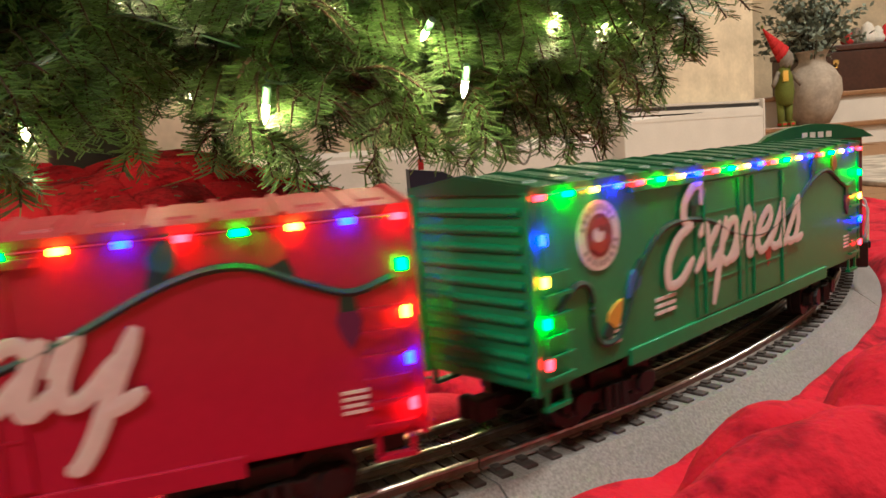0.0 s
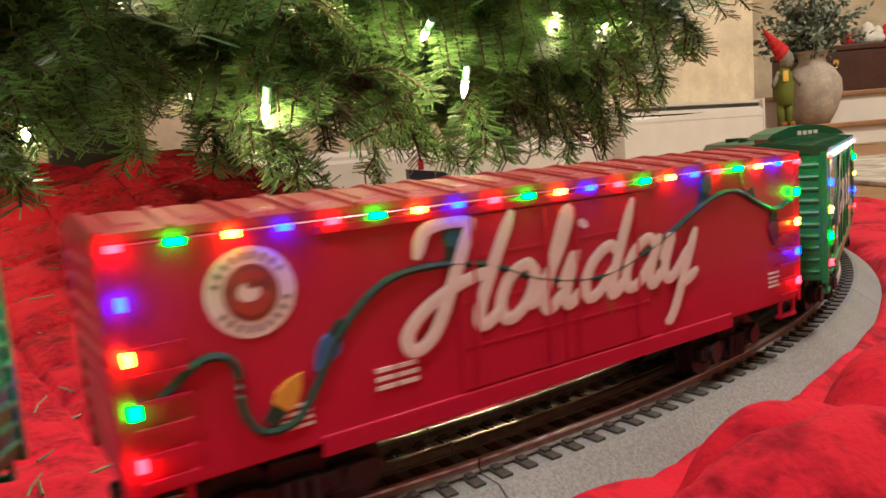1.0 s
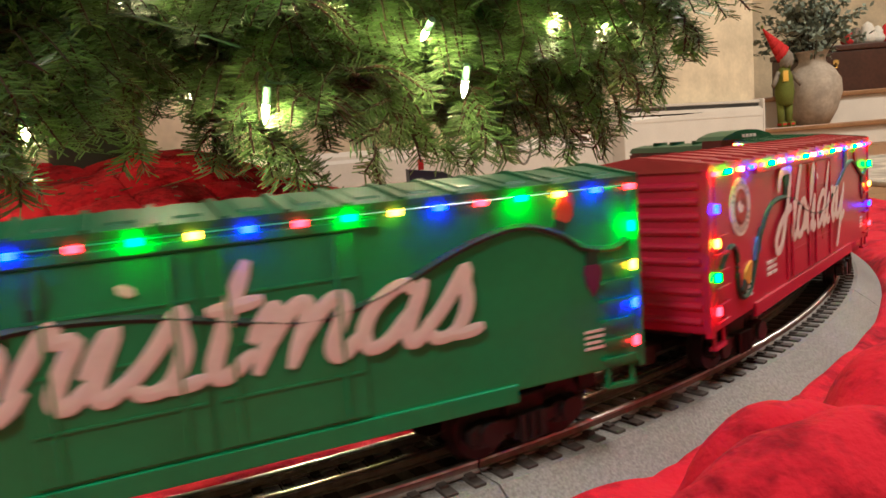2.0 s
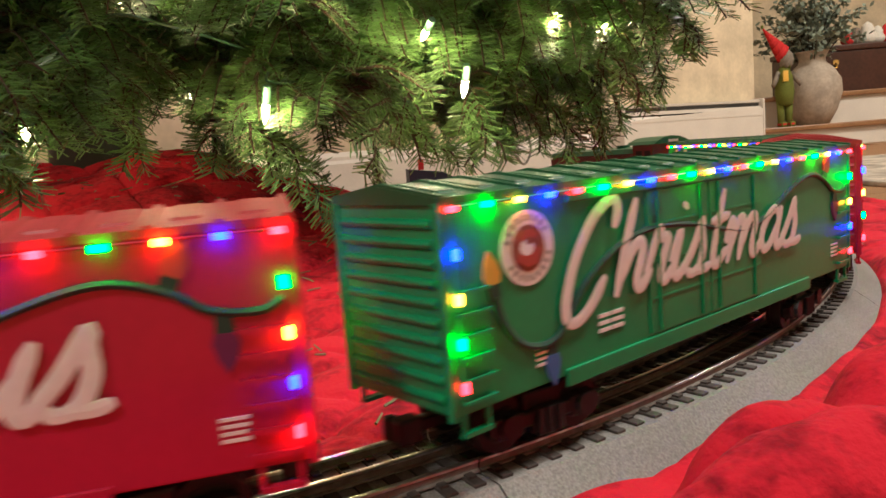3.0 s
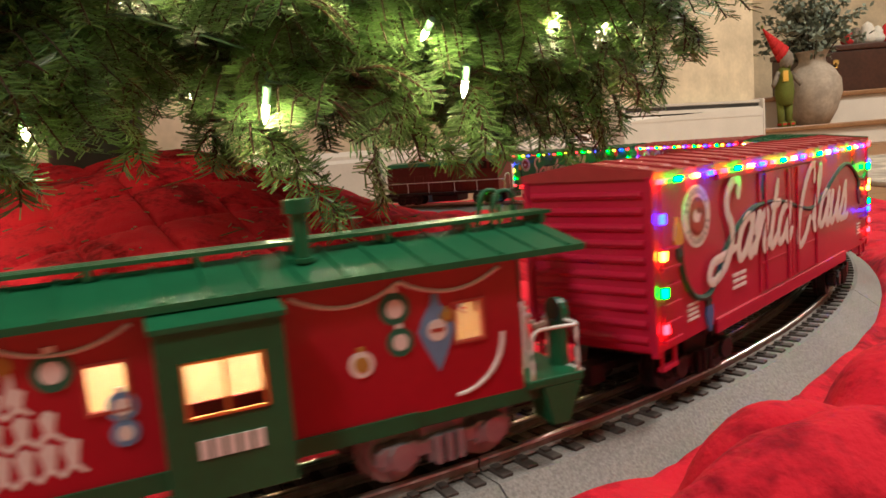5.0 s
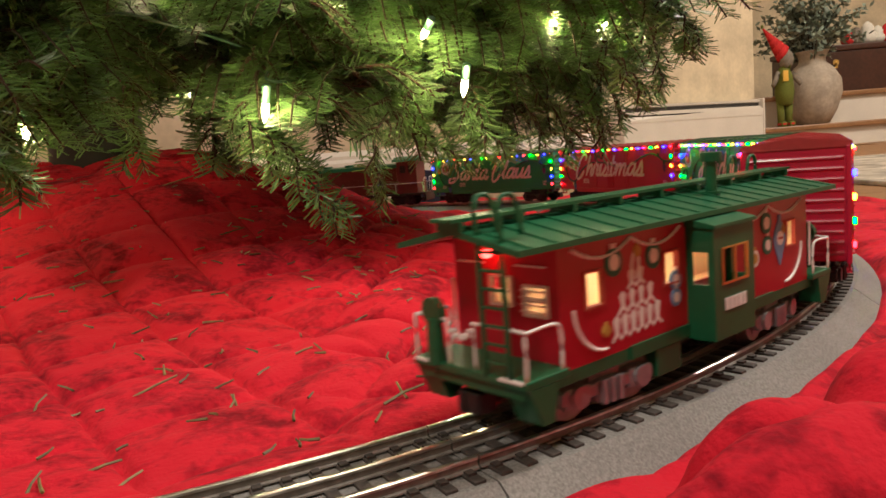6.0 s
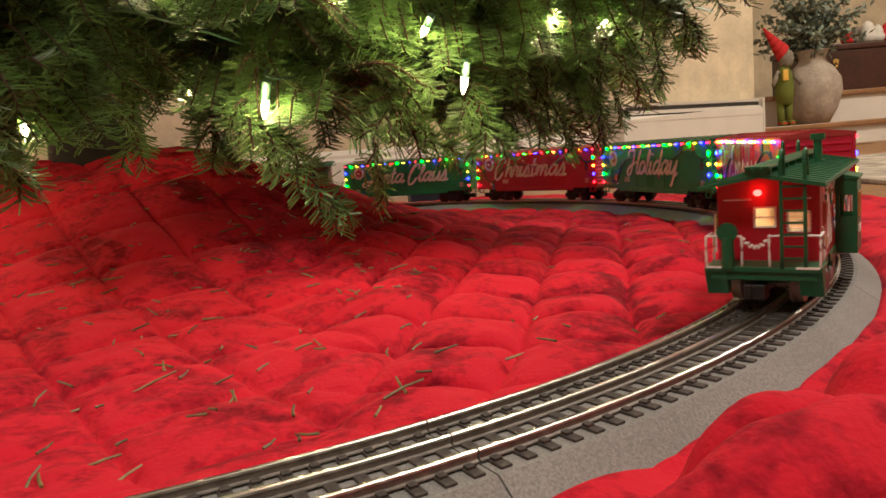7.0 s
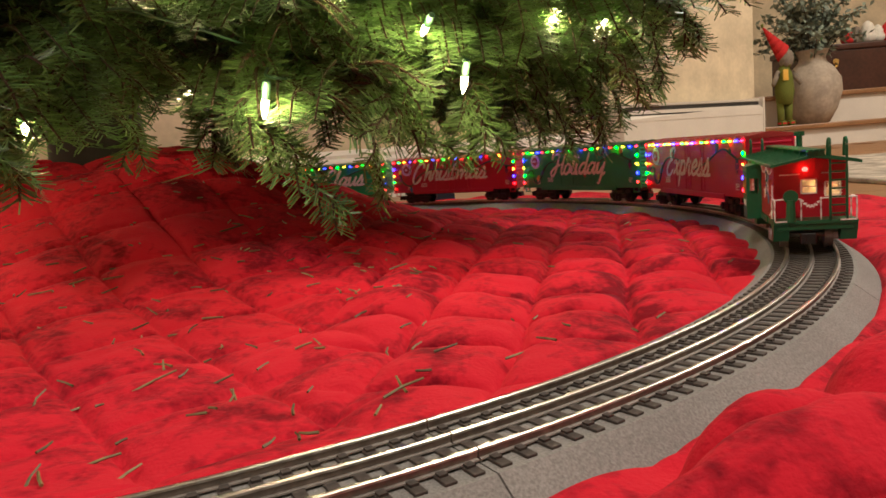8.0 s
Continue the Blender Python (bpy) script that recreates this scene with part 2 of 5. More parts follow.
FLOOR = bpy.data.objects["floor"]
board = {}
for i in range(27):
    y = 0.70 + 0.12 * i
    x0 = max(0.64, round(((y + 0.12 - 2.346) / 0.649 + 0.14) / 0.3) * 0.3)
    for x in [x0 + 0.97 * k for k in range(4)]:
        x1 = min(x + 0.967, 3.58)
        if x1 - x < 0.1:
            continue
        key = round(x1 - x, 3)
        if key not in board:
            board[key] = part("floor_board", box(bmesh.new(), 0, key, 0, 0.1185, 0.0005, 0.004, 0.0008), M["wood"], FLOOR, m=pose(x, y, 0))
        else:
            again(board[key], FLOOR, pose(x, y, 0))

bm = bmesh.new()
along(bm, [(0, 0), (-0.016, 0), (-0.016, 0.118), (-0.012, 0.128), (-0.012, 0.138), (-0.005, 0.15), (0, 0.152)], -3.6, 0.03)
tagged(obj("baseboard", bm, M["white"], m=WALL), "white moulded baseboard along the beige wall", "baseboard", kind="structure")


def heater():
    h = empty("baseboard_heater", WALL @ pose(-0.04, 0, 0), "white metal baseboard heater with open louvre", "heater")
    bm = bmesh.new()
    along(bm, [(-0.004, 0.02), (-0.07, 0.02), (-0.075, 0.03), (-0.075, 0.185), (-0.062, 0.2), (-0.05, 0.2), (-0.05, 0.19), (-0.02, 0.19), (-0.02, 0.04), (-0.004, 0.04)], 0.0, 0.855)
    part("front_cover", bm, M["white"], h)
    bm = bmesh.new()
    along(bm, [(-0.003, 0.04), (-0.018, 0.04), (-0.018, 0.235), (-0.06, 0.235), (-0.062, 0.244), (-0.003, 0.248)], 0.0, 0.855)
    part("back_plate", bm, M["white"], h)
    part("damper", prism(bmesh.new(), [(0.0, 0.178), (0.855, 0.178), (0.855, 0.2085), (0.48, 0.2055), (0.0, 0.186)], -0.0765, -0.070), M["white"], h, "white damper flap, slightly open")
    # solid dark block in place of the shade inside the outlet slot
    part("slot", B(0.004, 0.851, -0.058, -0.019, 0.188, 0.233), M["dark"], h, "dark filler for the shaded outlet slot")
    part("louvre", B(0.004, 0.851, -0.068, -0.059, 0.2055, 0.2185), M["white"], h)
    part("fin_block", B(0.01, 0.845, -0.049, -0.021, 0.05, 0.185), M["dark"], h, "dark heating fins")
    for x in (-0.012, 0.855):
        part("end_cap", B(x, x + 0.012, -0.078, -0.002, 0.0, 0.25, bevel=0.003), M["white"], h)


heater()

# stair
for i, (z0, z1, y0) in enumerate(((0.0, 0.12, 3.96), (0.12, 0.295, 4.25))):
    s = empty("stair_step", pose(0, 0, 0), "stair step with white riser and oak tread", "stair", "stair steps")
    s["kind"] = "structure"
    part("riser", B(1.41, 3.58, y0, 5.18, z0, z1 - 0.028), M["white"], s)
    part("tread", B(1.41, 3.58, y0 - 0.025, 5.18, z1 - 0.028, z1, bevel=0.006), M["wood"], s)

tagged(obj("rug", B(0.78, 2.6, 0.9, 2.25, 0.004, 0.014, bevel=0.003), M["rug"]), "cream patterned wool rug on the floor", "rug")

# ---- vase, plant, doll, chest on the stair ----
def vase_and_plant(x, y, z):
    bm = bmesh.new()
    lathe(bm, [(0.075, 0), (0.085, 0.004), (0.125, 0.08), (0.15, 0.17), (0.145, 0.24), (0.11, 0.30), (0.072, 0.335), (0.066, 0.36), (0.085, 0.395), (0.092, 0.40), (0.084, 0.40), (0.06, 0.36), (0.05, 0.33)], 32)
    tagged(obj("vase", bm, M["vase"], smooth=True, m=pose(x, y, z)), "large grey-brown clay vase on the stair", "vase")
    p = empty("plant", pose(x, y, z + 0.36), "grey-green leafy branches in the clay vase", "plant")
    rng = random.Random(4)
    bm, lf = bmesh.new(), bmesh.new()
    for k in range(46):
        a, e, ln = rng.uniform(0, 6.28), rng.uniform(0.25, 1.4), rng.uniform(0.22, 0.42)
        d = Vector((math.cos(a) * math.cos(e), math.sin(a) * math.cos(e), math.sin(e)))
        pts = [Vector((0, 0, -0.1)), d * ln * 0.5 + Vector((0, 0, 0.03)), d * ln + Vector((0, 0, -0.02))]
        pts = curve_pts(pts, 5)
        tube(bm, pts, 0.003, 4, 0.4)
        for q in pts[3:]:
            for j in range(7):
                v = Vector((rng.gauss(0, 1), rng.gauss(0, 1), rng.gauss(0, 0.7))).normalized()
                w = v.cross(Vector((rng.gauss(0, 1), rng.gauss(0, 1), 1))).normalized() * 0.011
                o = q + Vector((rng.uniform(-.02, .02), rng.uniform(-.02, .02), rng.uniform(-.02, .02)))
                lf.faces.new([lf.verts.new(o), lf.verts.new(o + v * 0.018 + w), lf.verts.new(o + v * 0.038), lf.verts.new(o + v * 0.018 - w)])
    part("stems", bm, M["bark"], p)
    tagged(part("leaves", lf, M["leaf"], p), kind="stuff")


vase_and_plant(2.13, 4.13, 0.12)


def elf_doll(x, y, z):
    bm = bmesh.new()
    lathe(bm, [(0.03, 0.10), (0.055, 0.11), (0.065, 0.17), (0.055, 0.25), (0.03, 0.29)], 16, 0)
    for s in (-1, 1):
        cyl(bm, (s * 0.028, 0, 0.0), (s * 0.03, 0, 0.13), 0.022, 10, 0.028, 0)
        box(bm, s * 0.03 - 0.02, s * 0.03 + 0.02, -0.06, 0.02, 0, 0.025, 0.008, 1)
        cyl(bm, (s * 0.045, -0.01, 0.26), (s * 0.10, -0.04, 0.20), 0.018, 8, 0.014, 2)
    box(bm, -0.040, 0.005, -0.062, -0.05, 0.215, 0.275, 0.004, 3)
    bmesh.ops.create_icosphere(bm, subdivisions=2, radius=0.052, matrix=pose(0.01, -0.01, 0.325))
    for f in bm.faces:
        if f.calc_center_median().z > 0.29:
            f.material_index = 2
    for i in range(5):
        cyl(bm, (-0.005 - 0.028 * i, 0, 0.35 + 0.026 * i), (-0.005 - 0.028 * (i + 1), 0, 0.35 + 0.026 * (i + 1)), 0.052 - 0.0095 * i, 12, 0.052 - 0.0095 * (i + 1), 1)
    bmesh.ops.create_icosphere(bm, subdivisions=1, radius=0.012, matrix=pose(-0.15, 0, 0.49))
    bm.transform(Matrix.Diagonal((0.76, 0.76, 1.10, 1)))
    tagged(obj("doll", bm, [M["felt_green"], M["felt_red"], M["felt_grey"], M["p_yellow"]], smooth=True, m=pose(x, y, z, 0, 0, 0)), "felt doll with red pointed hat and lime clothes", "doll")


elf_doll(1.92, 4.02, 0.12)


def chest(x, y, z):
    c = empty("chest", pose(x, y, z), "dark mahogany chest with brass handle on the stair", "chest")
    part("body", B(-0.02, 0.62, 0, 0.4, 0, 0.235, bevel=0.006), M["mahogany"], c)
    part("lid", B(-0.03, 0.63, -0.01, 0.41, 0.235, 0.27, bevel=0.008), M["mahogany"], c)
    bm = bmesh.new()
    tube(bm, curve_pts([(0.05, -0.004, 0.17), (0.06, -0.03, 0.14), (0.11, -0.035, 0.135), (0.16, -0.03, 0.14), (0.17, -0.004, 0.17)], 5), 0.006, 8)
    part("handle", bm, M["brass"], c, "brass drop handle", smooth=True)
    for x1 in (0.05, 0.17):
        part("handle_plate", cyl(bmesh.new(), (x1, 0.002, 0.17), (x1, -0.006, 0.17), 0.018, 14), M["brass"], c, "brass plate")


chest(2.20, 4.33, 0.295)
for i, (dx, r, k, lab) in enumerate(((0.29, 0.036, "felt_red", "small red felt ornament"), (0.345, 0.040, "felt_grey", "small grey wool ornament"), (0.41, 0.050, "felt_white", "small white wool ornament"), (0.47, 0.04, "felt_white", "small white wool ornament"), (0.53, 0.045, "felt_red", "small red felt ornament"))):
    bm = bmesh.new()
    lathe(bm, [(r * 0.6, 0), (r, 0.02), (r * 1.05, r * 0.9), (r * 0.7, r * 1.5), (r * 0.75, r * 1.8), (r * 0.5, r * 2.3), (r * 0.1, r * 2.6)], 14)
    tagged(obj("ornament", bm, M[k], smooth=True, m=pose(2.20 + dx, 4.42, 0.565)), lab + " standing on the chest", "ornament", "ornaments on the chest")

# dark box and cable by the wall
bx = empty("box", pose(-0.02, 1.86, 0.0, 0, 0, 8), "dark navy box with a red tab by the wall", "box")
bm = bmesh.new()
prism(bm, [(-0.055, 0), (0.055, 0), (0.055, 0.066), (0.03, 0.08), (-0.055, 0.092)], -0.04, 0.04)
part("body", bm, M["navy"], bx)
part("tab", B(-0.026, -0.012, -0.004, 0.004, 0.088, 0.115), M["felt_red"], bx, "red tab")
bm = bmesh.new()
tube(bm, curve_pts([(0.17, 2.2, 0.0), (0.19, 2.25, 0.06), (0.23, 2.3, 0.12), (0.28, 2.35, 0.07), (0.31, 2.38, 0.12), (0.29, 2.38, 0.2)], 6), 0.004, 6)
tagged(obj("cable", bm, M["cable"], smooth=True), "thin grey cable rising beside the wall", "cable")

# ---- tree skirt ----
def smoothstep(a, b, x):
    t = np.clip((x - a) / (b - a), 0, 1)
    return t * t * (3 - 2 * t)


def quilt(x, y, ang, su, sv, ou, ov):
    a = math.radians(ang)
    u = (x * math.cos(a) + y * math.sin(a)) / su + ou
    v = (-x * math.sin(a) + y * math.cos(a)) / sv + ov
    fu, fv = np.abs(np.sin(np.pi * u)), np.abs(np.sin(np.pi * v))
    return np.power(fu, 0.30) * np.power(fv, 0.30) - 0.22 * np.exp(-(np.minimum(fu * su, fv * sv) / 0.0065) ** 2)


def lumps(x, y, sc, seed):
    return np.array([noise.noise((a * sc, b * sc, seed)) for a, b in zip(x.ravel(), y.ravel())]).reshape(x.shape)


def skirt_height(x, y):
    r = np.hypot(x - CX, y - CY)
    hx, hy = x + 0.37, y - 0.93
    hx = np.where(hx < 0, hx * 0.42, hx)
    hump = 0.152 * np.exp(-((hx * hx + hy * hy) / 0.29 ** 2)) - 0.022 * np.exp(-(((x + 0.43) ** 2 + (y - 0.86) ** 2) / 0.07 ** 2))
    wob_x, wob_y = x + 0.006 * lumps(x, y, 9, 3.0), y + 0.006 * lumps(x, y, 9, 7.0)
    left = smoothstep(-0.02, -0.14, x + 0.18 * (y - 0.5))
    q = (1 - left) * quilt(wob_x, wob_y, -13, 0.066, 0.066, 0.826, 0.2) + left * quilt(wob_x, wob_y, 38, 0.075, 0.075, 0.1, 0.4)
    soft = 0.0016 * lumps(x, y, 26, 1.0) + 0.0022 * lumps(x, y, 9, 5.0) + 0.0016 * lumps(x, y, 70, 4.0) + 0.0022 * (0.25 - np.abs(lumps(x, y, 30, 11.0)))
    inside = 0.004 + (0.0168 + 0.006 * lumps(x, y, 13, 6.0)) * q * (1 - 0.45 * smoothstep(0.6, 1.0, y)) * (1 - 0.45 * left) + soft * (0.3 + 0.7 * q)
    th = np.arctan2(y - CY, x - CX)
    front = smoothstep(-0.45, -0.75, th) * (th < 0)
    inside = inside + hump
    # down to the table of the track near the inner edge, less so at the front
    edge = smoothstep(R - 0.085, R - 0.030, r)
    z = inside * (1 - edge) + edge * ((0.004 + 0.010 * q) * (1 - front) + 0.019 * front * (0.7 + 0.3 * q))
    # under the track
    under = smoothstep(R - 0.036, R - 0.028, r) * (1 - smoothstep(R + 0.038, R + 0.046, r))
    z = z * (1 - under) + 0.0015 * under
    # outer part with bunched folds towards the viewer
    out = smoothstep(R + 0.0375, R + 0.052, r)
    zo = 0.006 + 0.010 * np.abs(lumps(x, y, 14, 9.0)) + 0.004
    wx, wy = x + 0.006 * lumps(x, y, 22, 2.0), y + 0.006 * lumps(x, y, 22, 5.5)
    fold = np.zeros_like(x)
    for fx, fy, turn, ll, lw, h in FOLDS:
        c, k = math.cos(math.radians(turn)), math.sin(math.radians(turn))
        a, b = ((wx - fx) * c + (wy - fy) * k) / ll, (-(wx - fx) * k + (wy - fy) * c) / lw
        puff = h * np.power(np.clip(1 - np.abs(a) ** 2.6 - np.abs(b) ** 2.2, 0, 1), 0.55)
        fold = np.power(fold ** 7 + puff ** 7, 1 / 7)
    fold = fold + (0.0035 * (0.3 - np.abs(lumps(x, y, 24, 8.0))) + 0.0016 * lumps(x, y, 58, 6.0) + 0.0009 * lumps(x, y, 130, 3.0)) * np.minimum(1, fold / 0.02)
    zo = np.power(zo ** 4 + np.maximum(fold, 0) ** 4, 0.25)
    z = z * (1 - out) + out * zo
    return np.maximum(z, 0.0015)


# bunched puffs outside the track: centre x, y, turn, half length, half width, height
FOLDS = [(-0.17, 0.105, -25, 0.070, 0.032, 0.030), (-0.05, 0.120, -15, 0.060, 0.032, 0.034), (0.050, 0.152, -6, 0.052, 0.026, 0.038), (0.104, 0.176, 20, 0.076, 0.026, 0.050), (0.098, 0.213, 27, 0.036, 0.018, 0.040),
         (0.162, 0.242, 33, 0.058, 0.023, 0.049), (0.205, 0.290, 40, 0.050, 0.027, 0.043), (0.252, 0.350, 48, 0.052, 0.029, 0.038), (0.302, 0.430, 58, 0.058, 0.032, 0.032), (0.352, 0.530, 68, 0.070, 0.034, 0.024),
         (0.395, 0.650, 76, 0.080, 0.036, 0.018), (0.200, 0.200, 30, 0.050, 0.036, 0.046), (0.250, 0.270, 42, 0.050, 0.034, 0.040)]


def skirt():
    rs = np.concatenate([np.linspace(0.004, 0.62, 190), np.linspace(0.623, 0.80, 76), np.linspace(0.805, 0.97, 60)])
    # finer towards the viewer
    th = np.radians(np.concatenate([np.arange(-180, -105, 0.7), np.arange(-105, 12, 0.24), np.arange(12, 180, 0.6)]))
    n = len(th)
    rr, tt = np.meshgrid(rs, th, indexing="ij")
    wav = 1 + (rr > 0.9) * 0.02 * np.sin(tt * 9)
    x, y = CX + rr * wav * np.cos(tt), CY + rr * wav * np.sin(tt)
    z = skirt_height(x, y)
    z[-1, :] = 0.0
    z[-2, :] = np.minimum(z[-2, :], 0.008)
    v = np.stack([x, y, z], -1).reshape(-1, 3).tolist()
    s = empty("tree_skirt", pose(0, 0, 0), "quilted red plush tree skirt, bunched outside the track", "tree skirt")
    cut = int(np.searchsorted(rs, R))
    for name, i0, i1, lab in (("quilted_panel", 0, cut, "quilted red plush with stitched squares"), ("outer_border", cut, len(rs) - 1, "bunched red plush border")):
        f = [((i - i0) * n + j, (i + 1 - i0) * n + j, (i + 1 - i0) * n + (j + 1) % n, (i - i0) * n + (j + 1) % n) for i in range(i0, i1) for j in range(n)]
        me = bpy.data.meshes.new(name)
        me.from_pydata(v[i0 * n:(i1 + 1) * n], [], f)
        me.materials.append(M["plush"])
        for p in me.polygons:
            p.use_smooth = True
        o = tagged(new(name, me), lab)
        o.parent = s


skirt()


def fallen():
    rng = random.Random(11)
    bm = bmesh.new()
    spots = []
    while len(spots) < 310:
        x, y = rng.uniform(-0.42, 0.24), rng.uniform(0.22, 0.95)
        r = math.hypot(x - CX, y - CY)
        if r < R - 0.05 and rng.random() < (1.0 if x < 0 else 0.25):
            spots.append((x, y))
    xs, ys = np.array([s[0] for s in spots]), np.array([s[1] for s in spots])
    zs = skirt_height(xs, ys)
    for (x, y), z in zip(spots, zs):
        a, l = rng.uniform(0, 3.14), rng.choice((0.006, 0.009, 0.012, 0.015)) * rng.uniform(0.6, 1.1)
        if rng.random() < 0.05:
            l *= 2.0
        d = Vector((math.cos(a), math.sin(a), rng.uniform(-0.1, 0.35))) * l / 2
        o = Vector((x, y, z + 0.0022))
        b = Vector((-d.y, d.x, 0)) * rng.uniform(-0.25, 0.25)
        tube(bm, [o - d, o + b, o + d], 0.00075, 4, 0.7)
    tagged(obj("fallen_needles", bm, M["dryneedle"]), "dry green fir needles scattered on the red skirt", "needles", kind="stuff")


fallen()

# ---- track ----
NSEC, NTIE = 14, 32
SEC = 360.0 / NSEC


def ring_strip(bm, section, a0, a1, n, mi=0):
    """A section of (distance from the track's middle, height) swept round the loop."""
    rings = []
    for i in range(n + 1):
        a = math.radians(a0 + (a1 - a0) * i / n)
        rings.append([bm.verts.new(((R + d) * math.cos(a), (R + d) * math.sin(a), z)) for d, z in section])
    m = len(section)
    for p, q in zip(rings, rings[1:]):
        for k in range(m):
            bm.faces.new((p[k], p[(k + 1) % m], q[(k + 1) % m], q[k])).material_index = mi
    bm.faces.new(rings[0][::-1])
    bm.faces.new(rings[-1])
    return bm


def track():
    t = empty("track_section", pose(CX, CY, 0), "curved three-rail toy track on grey roadbed", "toy track", "track loop")
    g = 0.06
    bm = ring_strip(bmesh.new(), [(-0.040, 0.002), (0.040, 0.002), (0.0425, 0.0095), (0.0285, 0.0200), (-0.0285, 0.0200), (-0.0425, 0.0095)], g / 2, SEC - g / 2, 20)
    part("roadbed", bm, M["roadbed"], t, "speckled grey plastic roadbed")
    for d in (-0.0168, 0.0, 0.0168):
        bm = ring_strip(bmesh.new(), [(d - 0.0011, 0.0239), (d + 0.0011, 0.0239), (d + 0.0011, 0.0247), (d + 0.0006, 0.025), (d - 0.0006, 0.025), (d - 0.0011, 0.0247)], g / 2, SEC - g / 2, 24)
        hd = part("rail", bm, M["rail"], t, "bright steel rail")
        bm = ring_strip(bmesh.new(), [(d - 0.0018, 0.0209), (d + 0.0018, 0.0209), (d + 0.0017, 0.0214), (d + 0.0006, 0.0217), (d + 0.0006, 0.0240), (d - 0.0006, 0.0240), (d - 0.0006, 0.0217), (d - 0.0017, 0.0214)], g / 2, SEC - g / 2, 24)
        part("rail_web", bm, M["web"], hd, "dark rail web")
    proto = None
    for i in range(NTIE):
        m = pose(0, 0, 0, 0, 0, SEC * (i + 0.5) / NTIE)
        if proto is None:
            bm = bmesh.new()
            box(bm, R - 0.0262, R + 0.0262, -0.0022, 0.0022, 0.0190, 0.0210, 0.0003)
            for d in (-0.0200, -0.0136, -0.0075, 0.0136, 0.0200):
                box(bm, R + d - 0.0016, R + d + 0.0016, -0.0015, 0.0015, 0.0208, 0.0219, 0.0)
            proto = part("tie", bm, M["tie"], t, "brown-black moulded tie", m=m)
        else:
            again(proto, t, m)
    for k in range(NSEC):
        m = pose(CX, CY, 0, 0, 0, -59.7 + SEC * k)
        if k == 0:
            t.matrix_basis = m
        else:
            copy_thing(t, m)


track()

# ---- train ----
MOVING = []       # (thing, angle at the start)
WHEELS = []       # wheels that roll
RM = math.sqrt(R * R - 0.095 ** 2)


def train_pose(deg, inset=0.0):
    a = math.radians(deg)
    return pose(CX + (RM + inset) * math.cos(a), CY + (RM + inset) * math.sin(a), ZR, 0, 0, deg + 90)


def truck(parent, x, toward, wheel_mat, frame_mat, r=0.0098):
    """A two-axle truck under a vehicle, turned to the curve."""
    turn = math.degrees(math.asin(x / R))
    bm = B(-0.008, 0.008, -0.021, 0.021, 0.010, 0.0185, bevel=0.001)
    box(bm, min(0, toward * 0.03), max(0, toward * 0.03), -0.004, 0.004, 0.009, 0.012)
    tr = part("truck", bm, frame_mat, parent, "sprung two-axle truck", m=pose(x, 0, 0, 0, 0, turn))
    for s in (-1, 1):
        bm = bmesh.new()
        box(bm, -0.024, 0.024, s * 0.0212 - 0.0022, s * 0.0212 + 0.0022, 0.0075, 0.0125, 0.0008)
        box(bm, -0.0065, 0.0065, s * 0.0212 - 0.0022, s * 0.0212 + 0.0022, 0.0045, 0.0130, 0.0008)
        for ax in (-0.0165, 0.0165):
            cyl(bm, (ax, s * 0.019, r), (ax, s * 0.0252, r), 0.0042, 10)
            box(bm, ax - 0.006, ax + 0.006, s * 0.0212 - 0.0025, s * 0.0212 + 0.0025, 0.006, 0.0135, 0.0006)
        for k in (-0.004, 0, 0.004):
            cyl(bm, (k, s * 0.0246, 0.0045), (k, s * 0.0246, 0.0135), 0.0015, 6)
        part("side_frame", bm, frame_mat, tr, "sprung side frame")
    for ax in (-0.0165, 0.0165):
        bm = bmesh.new()
        for s in (-1, 1):
            cyl(bm, (0, s * 0.0142, 0), (0, s * 0.0186, 0), r, 20)
            cyl(bm, (0, s * 0.0126, 0), (0, s * 0.0142, 0), r + 0.0012, 20)
            for k in range(5):
                a = 2 * math.pi * k / 5
                cyl(bm, (0.55 * r * math.cos(a), s * 0.0184, 0.55 * r * math.sin(a)), (0.55 * r * math.cos(a), s * 0.0192, 0.55 * r * math.sin(a)), 0.0014, 6)
        cyl(bm, (0, -0.019, 0), (0, 0.019, 0), 0.002, 8)
        w = part("wheelset", bm, wheel_mat, tr, "steel wheel pair", m=pose(ax, 0, r))
        WHEELS.append((w, ax, r))
    bm = bmesh.new()
    x0 = toward * 0.026
    box(bm, min(x0, toward * 0.040), max(x0, toward * 0.040), -0.0028, 0.0028, 0.0085, 0.0125, 0.0006)
    box(bm, min(toward * 0.038, toward * 0.047), max(toward * 0.038, toward * 0.047), -0.0055, 0.002, 0.006, 0.0145, 0.001)
    box(bm, min(toward * 0.043, toward * 0.048), max(toward * 0.043, toward * 0.048), 0.001, 0.0055, 0.006, 0.0145, 0.001)
    part("coupler", bm, M["black"], tr, "black knuckle coupler")
    return tr


